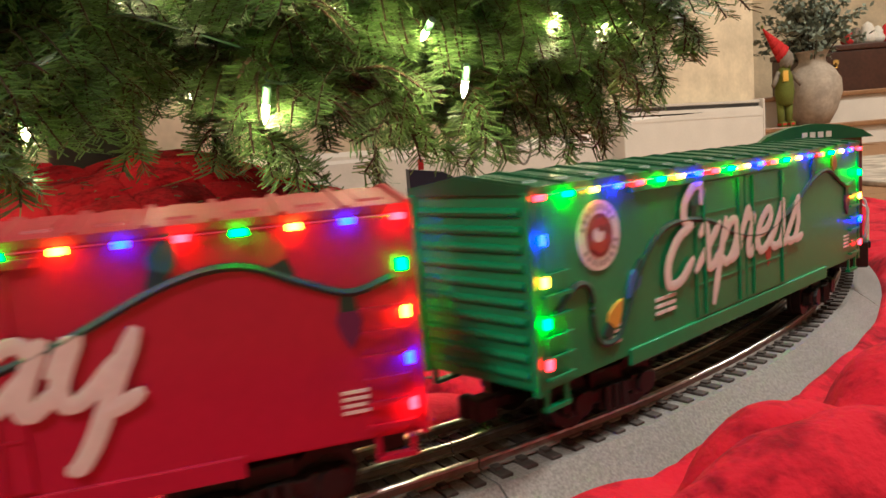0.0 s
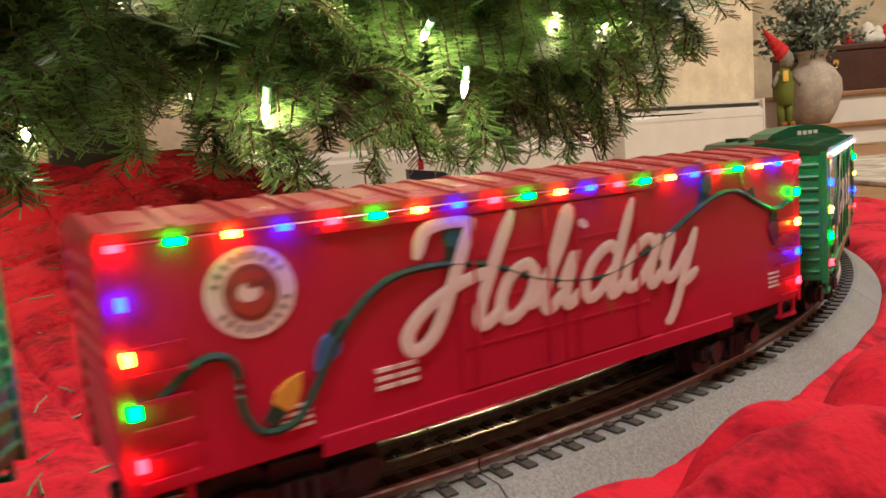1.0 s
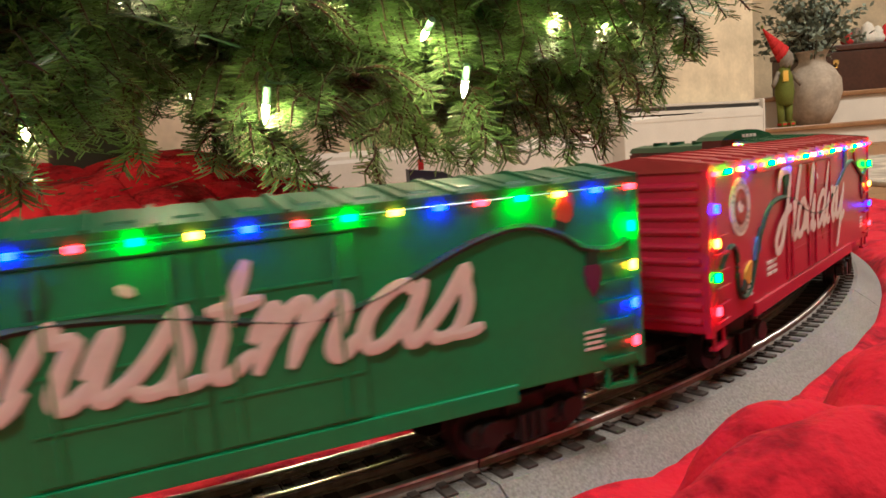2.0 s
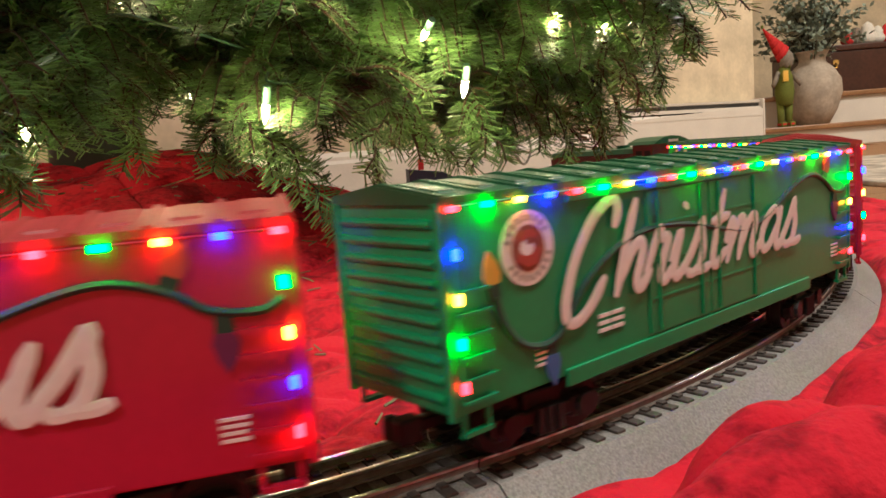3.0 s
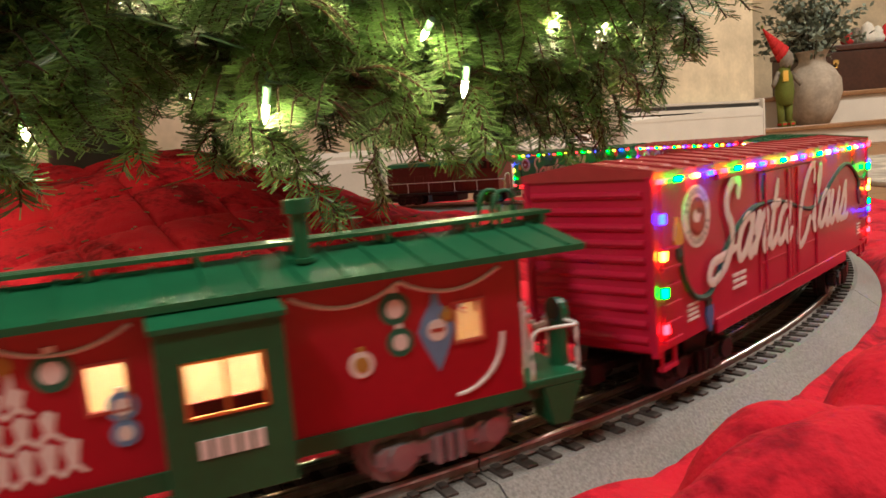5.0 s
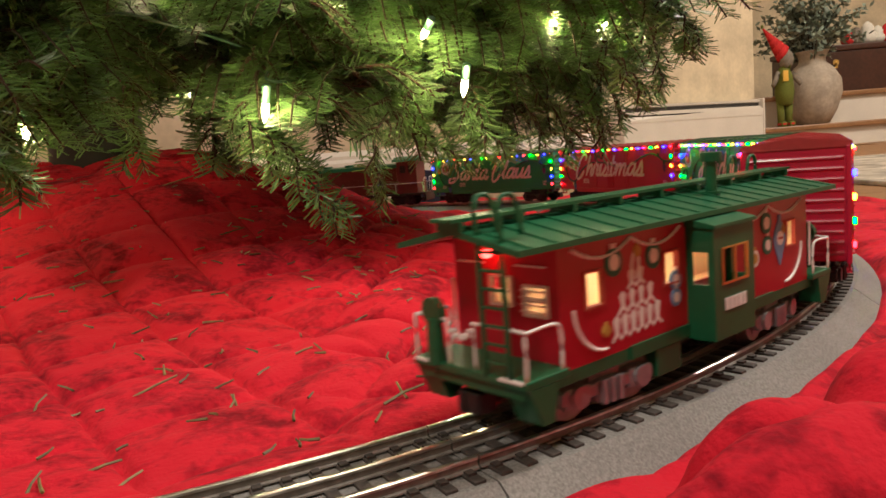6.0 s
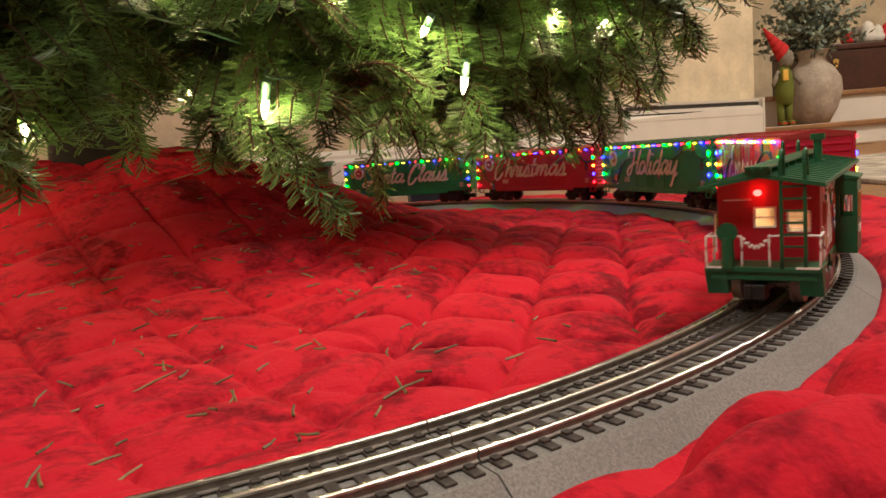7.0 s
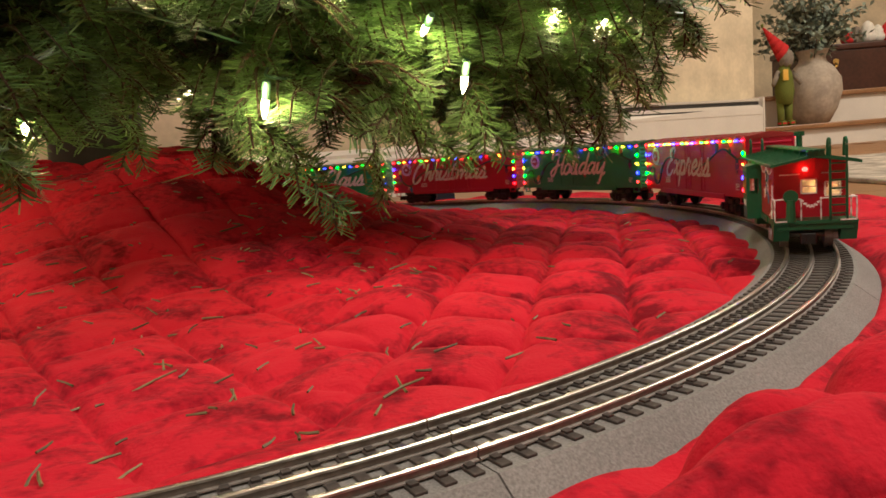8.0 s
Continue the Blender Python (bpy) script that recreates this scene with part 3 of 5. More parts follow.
# a brush script: strokes of each letter in units of the small letters' height, and its advance
SCRIPT = {}
SCRIPT["a"] = 1.16, [[(0.86, 0.84), (0.56, 1.0), (0.2, 0.74), (0.1, 0.34), (0.3, 0.03), (0.6, 0.16), (0.86, 0.6)], [(0.93, 1.0), (0.86, 0.5), (0.88, 0.14), (1.04, 0.0), (1.28, 0.3)]]
SCRIPT["n"] = 1.1, [[(0.0, 0.5), (0.16, 0.94), (0.26, 0.8), (0.2, 0.0)], [(0.2, 0.25), (0.44, 0.8), (0.68, 0.98), (0.81, 0.75), (0.77, 0.2), (0.94, 0.0), (1.2, 0.32)]]
SCRIPT["m"] = 1.62, [[(0.0, 0.5), (0.16, 0.94), (0.26, 0.8), (0.2, 0.0)], [(0.2, 0.25), (0.42, 0.8), (0.62, 0.98), (0.74, 0.75), (0.7, 0.0)], [(0.7, 0.25), (0.94, 0.8), (1.16, 0.98), (1.3, 0.75), (1.26, 0.2), (1.44, 0.0), (1.7, 0.32)]]
SCRIPT["u"] = 1.16, [[(0.0, 0.5), (0.17, 0.98), (0.14, 0.3), (0.34, 0.0), (0.6, 0.16), (0.86, 0.62)], [(0.92, 1.0), (0.85, 0.5), (0.89, 0.12), (1.06, 0.0), (1.28, 0.3)]]
SCRIPT["s"] = 0.95, [[(-0.05, 0.1), (0.22, 0.5), (0.46, 1.1), (0.5, 0.9), (0.66, 0.5), (0.6, 0.1), (0.34, -0.02), (0.08, 0.08)], [(0.5, 0.0), (0.8, 0.0), (1.05, 0.06)]]
SCRIPT["t"] = 0.64, [[(0.26, 1.7), (0.2, 1.0), (0.18, 0.22), (0.38, 0.0), (0.7, 0.32)], [(-0.1, 1.04), (0.25, 1.06), (0.62, 1.12)]]
SCRIPT["l"] = 0.58, [[(-0.08, 0.3), (0.22, 0.9), (0.36, 1.62), (0.27, 1.84), (0.19, 1.3), (0.16, 0.25), (0.36, 0.0), (0.66, 0.3)]]
SCRIPT["h"] = 1.1, [[(0.3, 1.84), (0.22, 1.0), (0.17, 0.0)], [(0.2, 0.25), (0.44, 0.8), (0.68, 0.98), (0.81, 0.75), (0.77, 0.2), (0.94, 0.0), (1.2, 0.32)]]
SCRIPT["r"] = 0.84, [[(-0.05, 0.3), (0.2, 1.12), (0.32, 0.94), (0.56, 0.92), (0.5, 0.5), (0.5, 0.15), (0.68, 0.0), (0.94, 0.3)]]
SCRIPT["i"] = 0.52, [[(-0.05, 0.4), (0.17, 0.98), (0.12, 0.25), (0.3, 0.0), (0.6, 0.3)], [(0.2, 1.5), (0.21, 1.55)]]
SCRIPT["d"] = 1.16, [[(0.86, 0.84), (0.56, 1.0), (0.2, 0.74), (0.1, 0.34), (0.3, 0.03), (0.6, 0.16), (0.88, 0.6)], [(1.0, 1.84), (0.92, 1.0), (0.88, 0.14), (1.04, 0.0), (1.28, 0.3)]]
SCRIPT["o"] = 1.02, [[(0.54, 1.0), (0.18, 0.76), (0.1, 0.3), (0.38, 0.0), (0.74, 0.24), (0.8, 0.7), (0.54, 1.0)], [(0.76, 0.2), (0.92, 0.2), (1.1, 0.4)]]
SCRIPT["y"] = 1.1, [[(0.0, 0.5), (0.17, 0.98), (0.14, 0.35), (0.34, 0.04), (0.6, 0.2), (0.86, 0.66)], [(0.96, 1.0), (0.88, 0.3), (0.8, -0.5), (0.68, -0.86), (0.6, -0.8)], [(0.86, -0.12), (1.05, -0.06), (1.28, 0.1)]]
SCRIPT["x"] = 0.98, [[(0.0, 0.8), (0.22, 0.98), (0.42, 0.6), (0.6, 0.08), (0.82, 0.02), (1.04, 0.3)], [(0.86, 0.98), (0.46, 0.5), (0.06, 0.02)]]
SCRIPT["p"] = 1.04, [[(0.16, 1.05), (0.14, 0.2), (0.14, -0.86)], [(0.14, 0.45), (0.42, 0.94), (0.74, 0.84), (0.8, 0.36), (0.52, 0.0), (0.2, 0.14)], [(0.6, 0.02), (0.86, 0.08), (1.1, 0.32)]]
SCRIPT["e"] = 0.88, [[(0.08, 0.42), (0.5, 0.5), (0.72, 0.8), (0.5, 1.02), (0.16, 0.7), (0.12, 0.3), (0.38, 0.0), (0.7, 0.1), (0.98, 0.36)]]
SCRIPT["H"] = 2.1, [[(0.1, 1.42), (0.14, 1.82), (0.55, 1.92), (1.06, 1.9)], [(1.1, 1.9), (1.0, 1.0), (0.84, 0.1), (0.5, -0.16), (0.26, 0.12), (0.5, 0.5), (1.1, 0.82), (1.86, 0.98)], [(1.98, 1.94), (1.84, 1.2), (1.72, 0.28), (1.92, 0.0), (2.25, 0.25)]]
SCRIPT["C"] = 1.5, [[(1.24, 1.4), (1.24, 1.74), (0.98, 1.94), (0.52, 1.6), (0.2, 0.8), (0.2, 0.0), (0.5, -0.3), (0.9, -0.08), (1.2, 0.42)]]
SCRIPT["S"] = 1.62, [[(1.3, 1.5), (1.26, 1.84), (0.95, 1.96), (0.6, 1.66), (0.7, 1.24), (1.12, 0.86), (1.24, 0.42), (0.98, -0.02), (0.42, -0.26), (0.08, -0.12), (0.2, 0.16), (0.8, 0.24), (1.6, 0.34)]]
SCRIPT["E"] = 1.3, [[(1.16, 1.52), (1.1, 1.86), (0.78, 1.94), (0.46, 1.62), (0.54, 1.22), (0.9, 1.06)], [(0.9, 1.06), (0.4, 0.86), (0.14, 0.38), (0.3, -0.08), (0.76, -0.08), (1.16, 0.32)]]


def brush(bm, pts, w, y):
    """A raised, rounded brush stroke through points of x, z; thicker where it runs up or down."""
    pts = [Vector((x, 0, z)) for x, _, z in pts]
    n, rings = len(pts), []
    for i, p in enumerate(pts):
        d = (pts[min(i + 1, n - 1)] - pts[max(i - 1, 0)]).normalized()
        s = Vector((d.z, 0, -d.x))
        end = min(i, n - 1 - i)
        r = w * (0.82 + 0.2 * abs(d.z)) * (0.55, 0.86, 1.0)[min(end, 2)] / 2
        q = p if end else p - d * r * (0.6 if i == 0 else -0.6)
        rings.append([bm.verts.new(q + s * (r * math.cos(a)) + Vector((0, y - 0.00016 * math.sin(a), 0))) for a in (0, 0.55, 1.57, 2.59, math.pi)])
    for a, b in zip(rings, rings[1:]):
        for k in range(4):
            bm.faces.new((a[k], a[k + 1], b[k + 1], b[k]))


def script_word(word, width, low):
    """White brush-script lettering on x, z: baseline at z 0, centred on x."""
    bm = bmesh.new()
    total = sum(SCRIPT[c][0] if c != " " else 0.55 for c in word) - 0.1
    kx = (width - low * 0.45) / total
    x = 0.0
    for c in word:
        if c == " ":
            x += 0.55
            continue
        adv, strokes = SCRIPT[c]
        for j, st in enumerate(strokes):
            pts = curve_pts([((x + u) * kx + v * low * 0.36 - width / 2, 0, v * low) for u, v in st], 5)
            brush(bm, pts, low * (0.27 if len(st) > 2 else 0.31), -0.00005 * j)
        x += adv
    return bm


CORD = [(-0.132, 0.046), (-0.121, 0.053), (-0.1135, 0.050), (-0.1125, 0.037), (-0.108, 0.0305), (-0.099, 0.031), (-0.092, 0.039), (-0.083, 0.053), (-0.068, 0.064), (-0.050, 0.066), (-0.030, 0.063), (-0.008, 0.055), (0.020, 0.052), (0.050, 0.060), (0.078, 0.072), (0.096, 0.0745), (0.112, 0.068), (0.124, 0.064), (0.136, 0.067)]
CORD_BULBS = [(-0.106, 0.032, 40, "p_yellow"), (-0.082, 0.055, -140, "p_blue"), (-0.045, 0.066, 10, "p_green"), (0.022, 0.052, 180, "p_red"), (0.075, 0.071, 20, "p_green"), (0.108, 0.070, -25, "p_red"), (0.123, 0.064, 180, "p_purple")]
CORD_B = [(-0.1225, 0.055), (-0.1195, 0.046), (-0.112, 0.038), (-0.101, 0.0355), (-0.092, 0.0395), (-0.080, 0.052), (-0.06, 0.062), (-0.04, 0.0655), (-0.015, 0.064), (0.012, 0.0585), (0.03, 0.056), (0.05, 0.060), (0.075, 0.070), (0.095, 0.0745), (0.110, 0.071), (0.120, 0.065), (0.132, 0.0635), (0.138, 0.066)]
BULBS_B = [(-0.1225, 0.054, -8, "p_yellow"), (-0.099, 0.0365, 178, "p_blue"), (-0.038, 0.065, 5, "p_green"), (0.110, 0.070, 22, "p_red"), (0.123, 0.064, 180, "p_purple")]
HALF = 0.0268     # half of the body's width
LED = ["l_red", "l_green", "l_yellow", "l_blue"]
LED_MESH = {}
BAR_MESH = {}


def led(parent, key, m):
    if key not in LED_MESH:
        bm = bmesh.new()
        box(bm, -0.0017, 0.0017, -0.0009, 0.0009, -0.0009, 0.0009, 0.0004)
        LED_MESH[key] = part("led", bm, M[key], parent, key[2:] + " glowing lamp", smooth=True, m=m)
    else:
        again(LED_MESH[key], parent, m)


def boxcar(deg, paint, roof, outer, inner, label):
    car = empty("boxcar", train_pose(deg), label, "toy boxcar", "train")
    P, RF = M[paint], M[roof]
    L, H = 0.1415, HALF
    bm = along(bmesh.new(), [(-H, 0.022), (H, 0.022), (H, 0.0855), (-H, 0.0855)], -L, L)
    bmesh.ops.bevel(bm, geom=bm.edges[:], offset=0.0007, segments=2, affect="EDGES")
    part("body", bm, P, car)
    bm = along(bmesh.new(), [(-H - 0.0009, 0.0848), (H + 0.0009, 0.0848), (H + 0.0009, 0.0868), (0, 0.0905), (-H - 0.0009, 0.0868)], -L - 0.0012, L + 0.0012)
    rf = part("roof", bm, RF, car, "ribbed roof of the car")
    n = 17
    seam = panel = None
    for i in range(n + 1):
        m = pose(-L + 2 * L * i / n, 0, 0)
        if seam is None:
            bm = along(bmesh.new(), [(-H - 0.0012, 0.0862), (H + 0.0012, 0.0862), (H + 0.0012, 0.0876), (0, 0.0915), (-H - 0.0012, 0.0876)], -0.0009, 0.0009)
            seam = part("roof_seam", bm, RF, rf, m=m)
        else:
            again(seam, rf, m)
    for i in range(n):
        m = pose(-L + 2 * L * (i + 0.5) / n, 0, 0)
        if panel is None:
            bm = along(bmesh.new(), [(-H * 0.8, 0.0866), (-H * 0.75, 0.0885), (-H * 0.1, 0.0906), (0, 0.0908), (H * 0.1, 0.0906), (H * 0.75, 0.0885), (H * 0.8, 0.0866)], -0.0035, 0.0035)
            panel = part("roof_panel", bm, RF, rf, m=m)
        else:
            again(panel, rf, m)
    for e in (-1, 1):
        ep = part("end_panel", B(*sorted((e * (L - 0.001), e * (L + 0.0003))), -H * 0.93, H * 0.93, 0.0235, 0.0845), P, car, "corrugated end panel")
        rib = None
        for i in range(10):
            m = pose(0, 0, 0.027 + i * 0.0058)
            if rib is None:
                prof = [(e * (L - 0.0002), -0.0019), (e * (L + 0.0012), -0.0009), (e * (L + 0.0016), 0), (e * (L + 0.0012), 0.0009), (e * (L - 0.0002), 0.0019)]
                rib = part("rib", prism(bmesh.new(), prof, -H * 0.88, H * 0.88), P, ep, m=m)
            else:
                again(rib, ep, m)
        for s in (-1, 1):
            part("corner_post", B(*sorted((e * (L - 0.001), e * (L + 0.0014))), *sorted((s * (H - 0.002), s * (H + 0.0006))), 0.021, 0.0855, bevel=0.0004), P, car)
            bm = bmesh.new()
            for i in range(6):
                z = 0.0255 + i * 0.0066
                box(bm, *sorted((e * 0.1255, e * 0.1385)), *sorted((s * (H + 0.0012), s * (H + 0.0022))), z, z + 0.0010)
                for xx in (0.1262, 0.1378):
                    box(bm, *sorted((e * (xx - 0.0005), e * (xx + 0.0005))), *sorted((s * (H - 0.0002), s * (H + 0.0016))), z, z + 0.001)
            part("ladder", bm, P, car)
            bm = bmesh.new()
            for xx in (0.128, 0.138):
                box(bm, *sorted((e * (xx - 0.0008), e * (xx + 0.0008))), *sorted((s * (H - 0.001), s * H)), 0.0160, 0.023)
            box(bm, *sorted((e * 0.1272, e * 0.1388)), *sorted((s * (H - 0.002), s * (H + 0.0006))), 0.0152, 0.0166)
            part("step", bm, P, car)
    part("underframe", B(-0.128, 0.128, -0.012, 0.012, 0.0165, 0.0222, bevel=0.001), M["black"], car, "black underframe")
    for s, word in ((-1, outer), (1, inner)):
        face = pose(0, 0, 0) if s < 0 else pose(0, 0, 0, 0, 0, 180)
        sp = part("sill", B(-0.092, 0.092, -H - 0.0011, -H + 0.0004, 0.0185, 0.0245, bevel=0.0004), P, car, m=face)
        part("door_rail", B(-0.088, 0.05, -H - 0.0014, -H + 0.0003, 0.0800, 0.0824, bevel=0.0003), P, car, m=face)
        for x0 in (-0.043, 0.0006):
            dr = part("door", B(x0, x0 + 0.0424, -H - 0.0008, -H + 0.0003, 0.0255, 0.0795, bevel=0.0003), P, car, m=face)
            for zz in (0.0385, 0.0525, 0.0665):
                part("door_rib", B(x0 + 0.001, x0 + 0.0414, -H - 0.0011, -H - 0.0006, zz, zz + 0.0007), P, dr)
            for xx in (0.006, 0.036):
                part("lock_rod", cyl(bmesh.new(), (x0 + xx, -H - 0.0013, 0.0262), (x0 + xx, -H - 0.0013, 0.079), 0.0005, 6), P, dr)
        width, xc = {"Santa Claus": (0.199, 0.000), "Christmas": (0.180, -0.0055), "Holiday": (0.140, 0.002), "Express": (0.134, -0.003)}[word]
        bm = script_word(word, width, 0.0176)
        part("lettering", bm, M["letter"], car, "white script word " + word, m=face @ pose(xc, -H - 0.00125, 0.0447))
        # round emblem
        bm = prism(bmesh.new(), disc(0.0120), -H - 0.0005, -H)
        prism(bm, disc(0.0074), -H - 0.0007, -H, 2)
        prism(bm, [(-0.0058, -0.0035), (-0.001, -0.0062), (0.0035, -0.0052), (0.0052, -0.001), (0.002, 0.0012), (-0.0026, -0.0006)], -H - 0.0009, -H, 3)
        prism(bm, [(x - 0.0008, z + 0.0002) for x, z in disc(0.0026, 14, 1.2)], -H - 0.00095, -H, 0)
        prism(bm, [(-0.0035, 0.0026), (0.0022, 0.0022), (0.0044, 0.0040), (0.0012, 0.0060), (-0.0020, 0.0054)], -H - 0.0009, -H, 3)
        prism(bm, [(x + 0.0004, z + 0.0022) for x, z in disc(0.0013, 10, 1.3)], -H - 0.001, -H, 2)
        for k in range(22):
            a = 2 * math.pi * k / 22
            if k % 11 in (0, 1):
                continue
            ca, sa = math.cos(a), math.sin(a)
            prism(bm, [(ca * r0 - sa * t0, sa * r0 + ca * t0) for r0, t0 in ((0.0086, -0.0006), (0.0106, -0.0006), (0.0106, 0.0006), (0.0086, 0.0006))], -H - 0.0006, -H, 1)
        part("emblem", bm, [M["letter"], M["steel"], M["p_skin"], M["p_red"]], car, "round white emblem with a brown picture", m=face @ pose(-0.107, 0, 0.0678))
        path, lamps = (CORD_B, BULBS_B) if word in ("Santa Claus", "Christmas") else (CORD, CORD_BULBS)
        cord = tube(bmesh.new(), [(x, -H - 0.0002, z) for x, _, z in curve_pts([(x, 0, z) for x, z in path], 6)], 0.0013, 6)
        cd = part("printed_cord", cord, M["cord"], car, "dark green printed light cord", m=face)
        for x, z, a, k in lamps:
            bm = prism(bmesh.new(), [(-0.0016, 0), (0.0016, 0), (0.0018, 0.004), (-0.0018, 0.004)], -0.0006, 0.0004, 1)
            prism(bm, [(-0.002, 0.004), (0.002, 0.004), (0.0027, 0.0062), (0.0018, 0.0095), (0, 0.0125), (-0.0018, 0.0095), (-0.0027, 0.0062)], -0.0007, 0.0004, 0)
            part("printed_bulb", bm, [M[k], M["cord"]], cd, "printed " + k[2:] + " bulb", m=pose(x, -H - 0.0003, z, 0, a, 0) @ Matrix.Diagonal((1.3, 1, 1.25, 1)))
        # small data printing
        for x0, z0, w, rows in ((-0.0735, 0.0380, 0.014, 3), ({"Santa Claus": -0.117, "Holiday": -0.103}.get(word, -0.106), 0.0345, 0.009, 4), (0.119, 0.036, 0.0075, 4)):
            spans = [(0.0, 0.45), (0.52, 1.0)] if rows == 3 else [(0.0, 1.0)]
            step, tall = (0.0026, 0.0013) if rows == 3 else (0.0019, 0.0009)
            for i in range(rows):
                for u0, u1 in spans:
                    key = round((u1 - u0) * w, 5), tall
                    at = face @ pose(x0 + u0 * w, -H, z0 - i * step)
                    if key not in BAR_MESH:
                        BAR_MESH[key] = part("data_bar", B(0, key[0], -0.0005, 0.0002, 0, tall), M["letter"], car, m=at)
                    else:
                        again(BAR_MESH[key], car, at)
        # string of lamps along the eave and down both corners
        sx = -1 if s < 0 else 1
        bm = bmesh.new()
        wy = -(H + 0.0012)
        tube(bm, [(-0.1385, wy, 0.031), (-0.1385, wy, 0.0838), (0.1385, wy, 0.0838), (0.1385, wy, 0.031)], 0.0004, 4)
        ls = part("light_string", bm, P, car, "thin wire of coloured lamps", m=face)
        for i in range(21):
            led(ls, LED[i % 4], pose(-0.1385 + 0.277 * i / 20, wy - 0.0008, 0.0834))
        for i, k in enumerate(("l_blue", "l_yellow", "l_green", "l_red")):
            led(ls, k, pose(-0.1385, wy - 0.0008, 0.0834 - 0.0131 * (i + 1), 0, 90, 0))
        for i, k in enumerate(("l_green", "l_yellow", "l_blue", "l_red")):
            led(ls, k, pose(0.1385, wy - 0.0008, 0.0834 - 0.0131 * (i + 1), 0, 90, 0))
    for x, t in ((-0.095, -1), (0.095, 1)):
        truck(car, x, t, M["black"], M["black"])
    MOVING.append((car, deg, 0.0))


H0 = -72.3        # where the second boxcar is at the start
boxcar(H0 + 25.0, "green", "greenroof", "Express", "Santa Claus", "green toy boxcar lettered Express, edged with coloured lamps")
boxcar(H0, "red", "redroof", "Holiday", "Christmas", "red toy boxcar lettered Holiday, edged with coloured lamps")
boxcar(H0 - 25.1, "green", "greenroof", "Christmas", "Holiday", "green toy boxcar lettered Christmas, edged with coloured lamps")
boxcar(H0 - 50.2, "red", "redroof", "Santa Claus", "Express", "red toy boxcar lettered Santa Claus, edged with coloured lamps")


SIDE_WINDOWS = (-0.078, -0.0285, 0.078)


def holed(bm, holes, u0, u1, z0, z1, v0, v1, across):
    """A thin wall with openings, in a plane of x and z, or of y and z where it runs across."""
    us = sorted({u0, u1, *(h[0] for h in holes), *(h[1] for h in holes)})
    zs = sorted({z0, z1, *(h[2] for h in holes), *(h[3] for h in holes)})
    v0, v1 = sorted((v0, v1))
    for a, b in zip(us, us[1:]):
        for p, q in zip(zs, zs[1:]):
            if any(h[0] < (a + b) / 2 < h[1] and h[2] < (p + q) / 2 < h[3] for h in holes):
                continue
            if across:
                box(bm, v0, v1, a, b, p, q)
            else:
                box(bm, a, b, v0, v1, p, q)


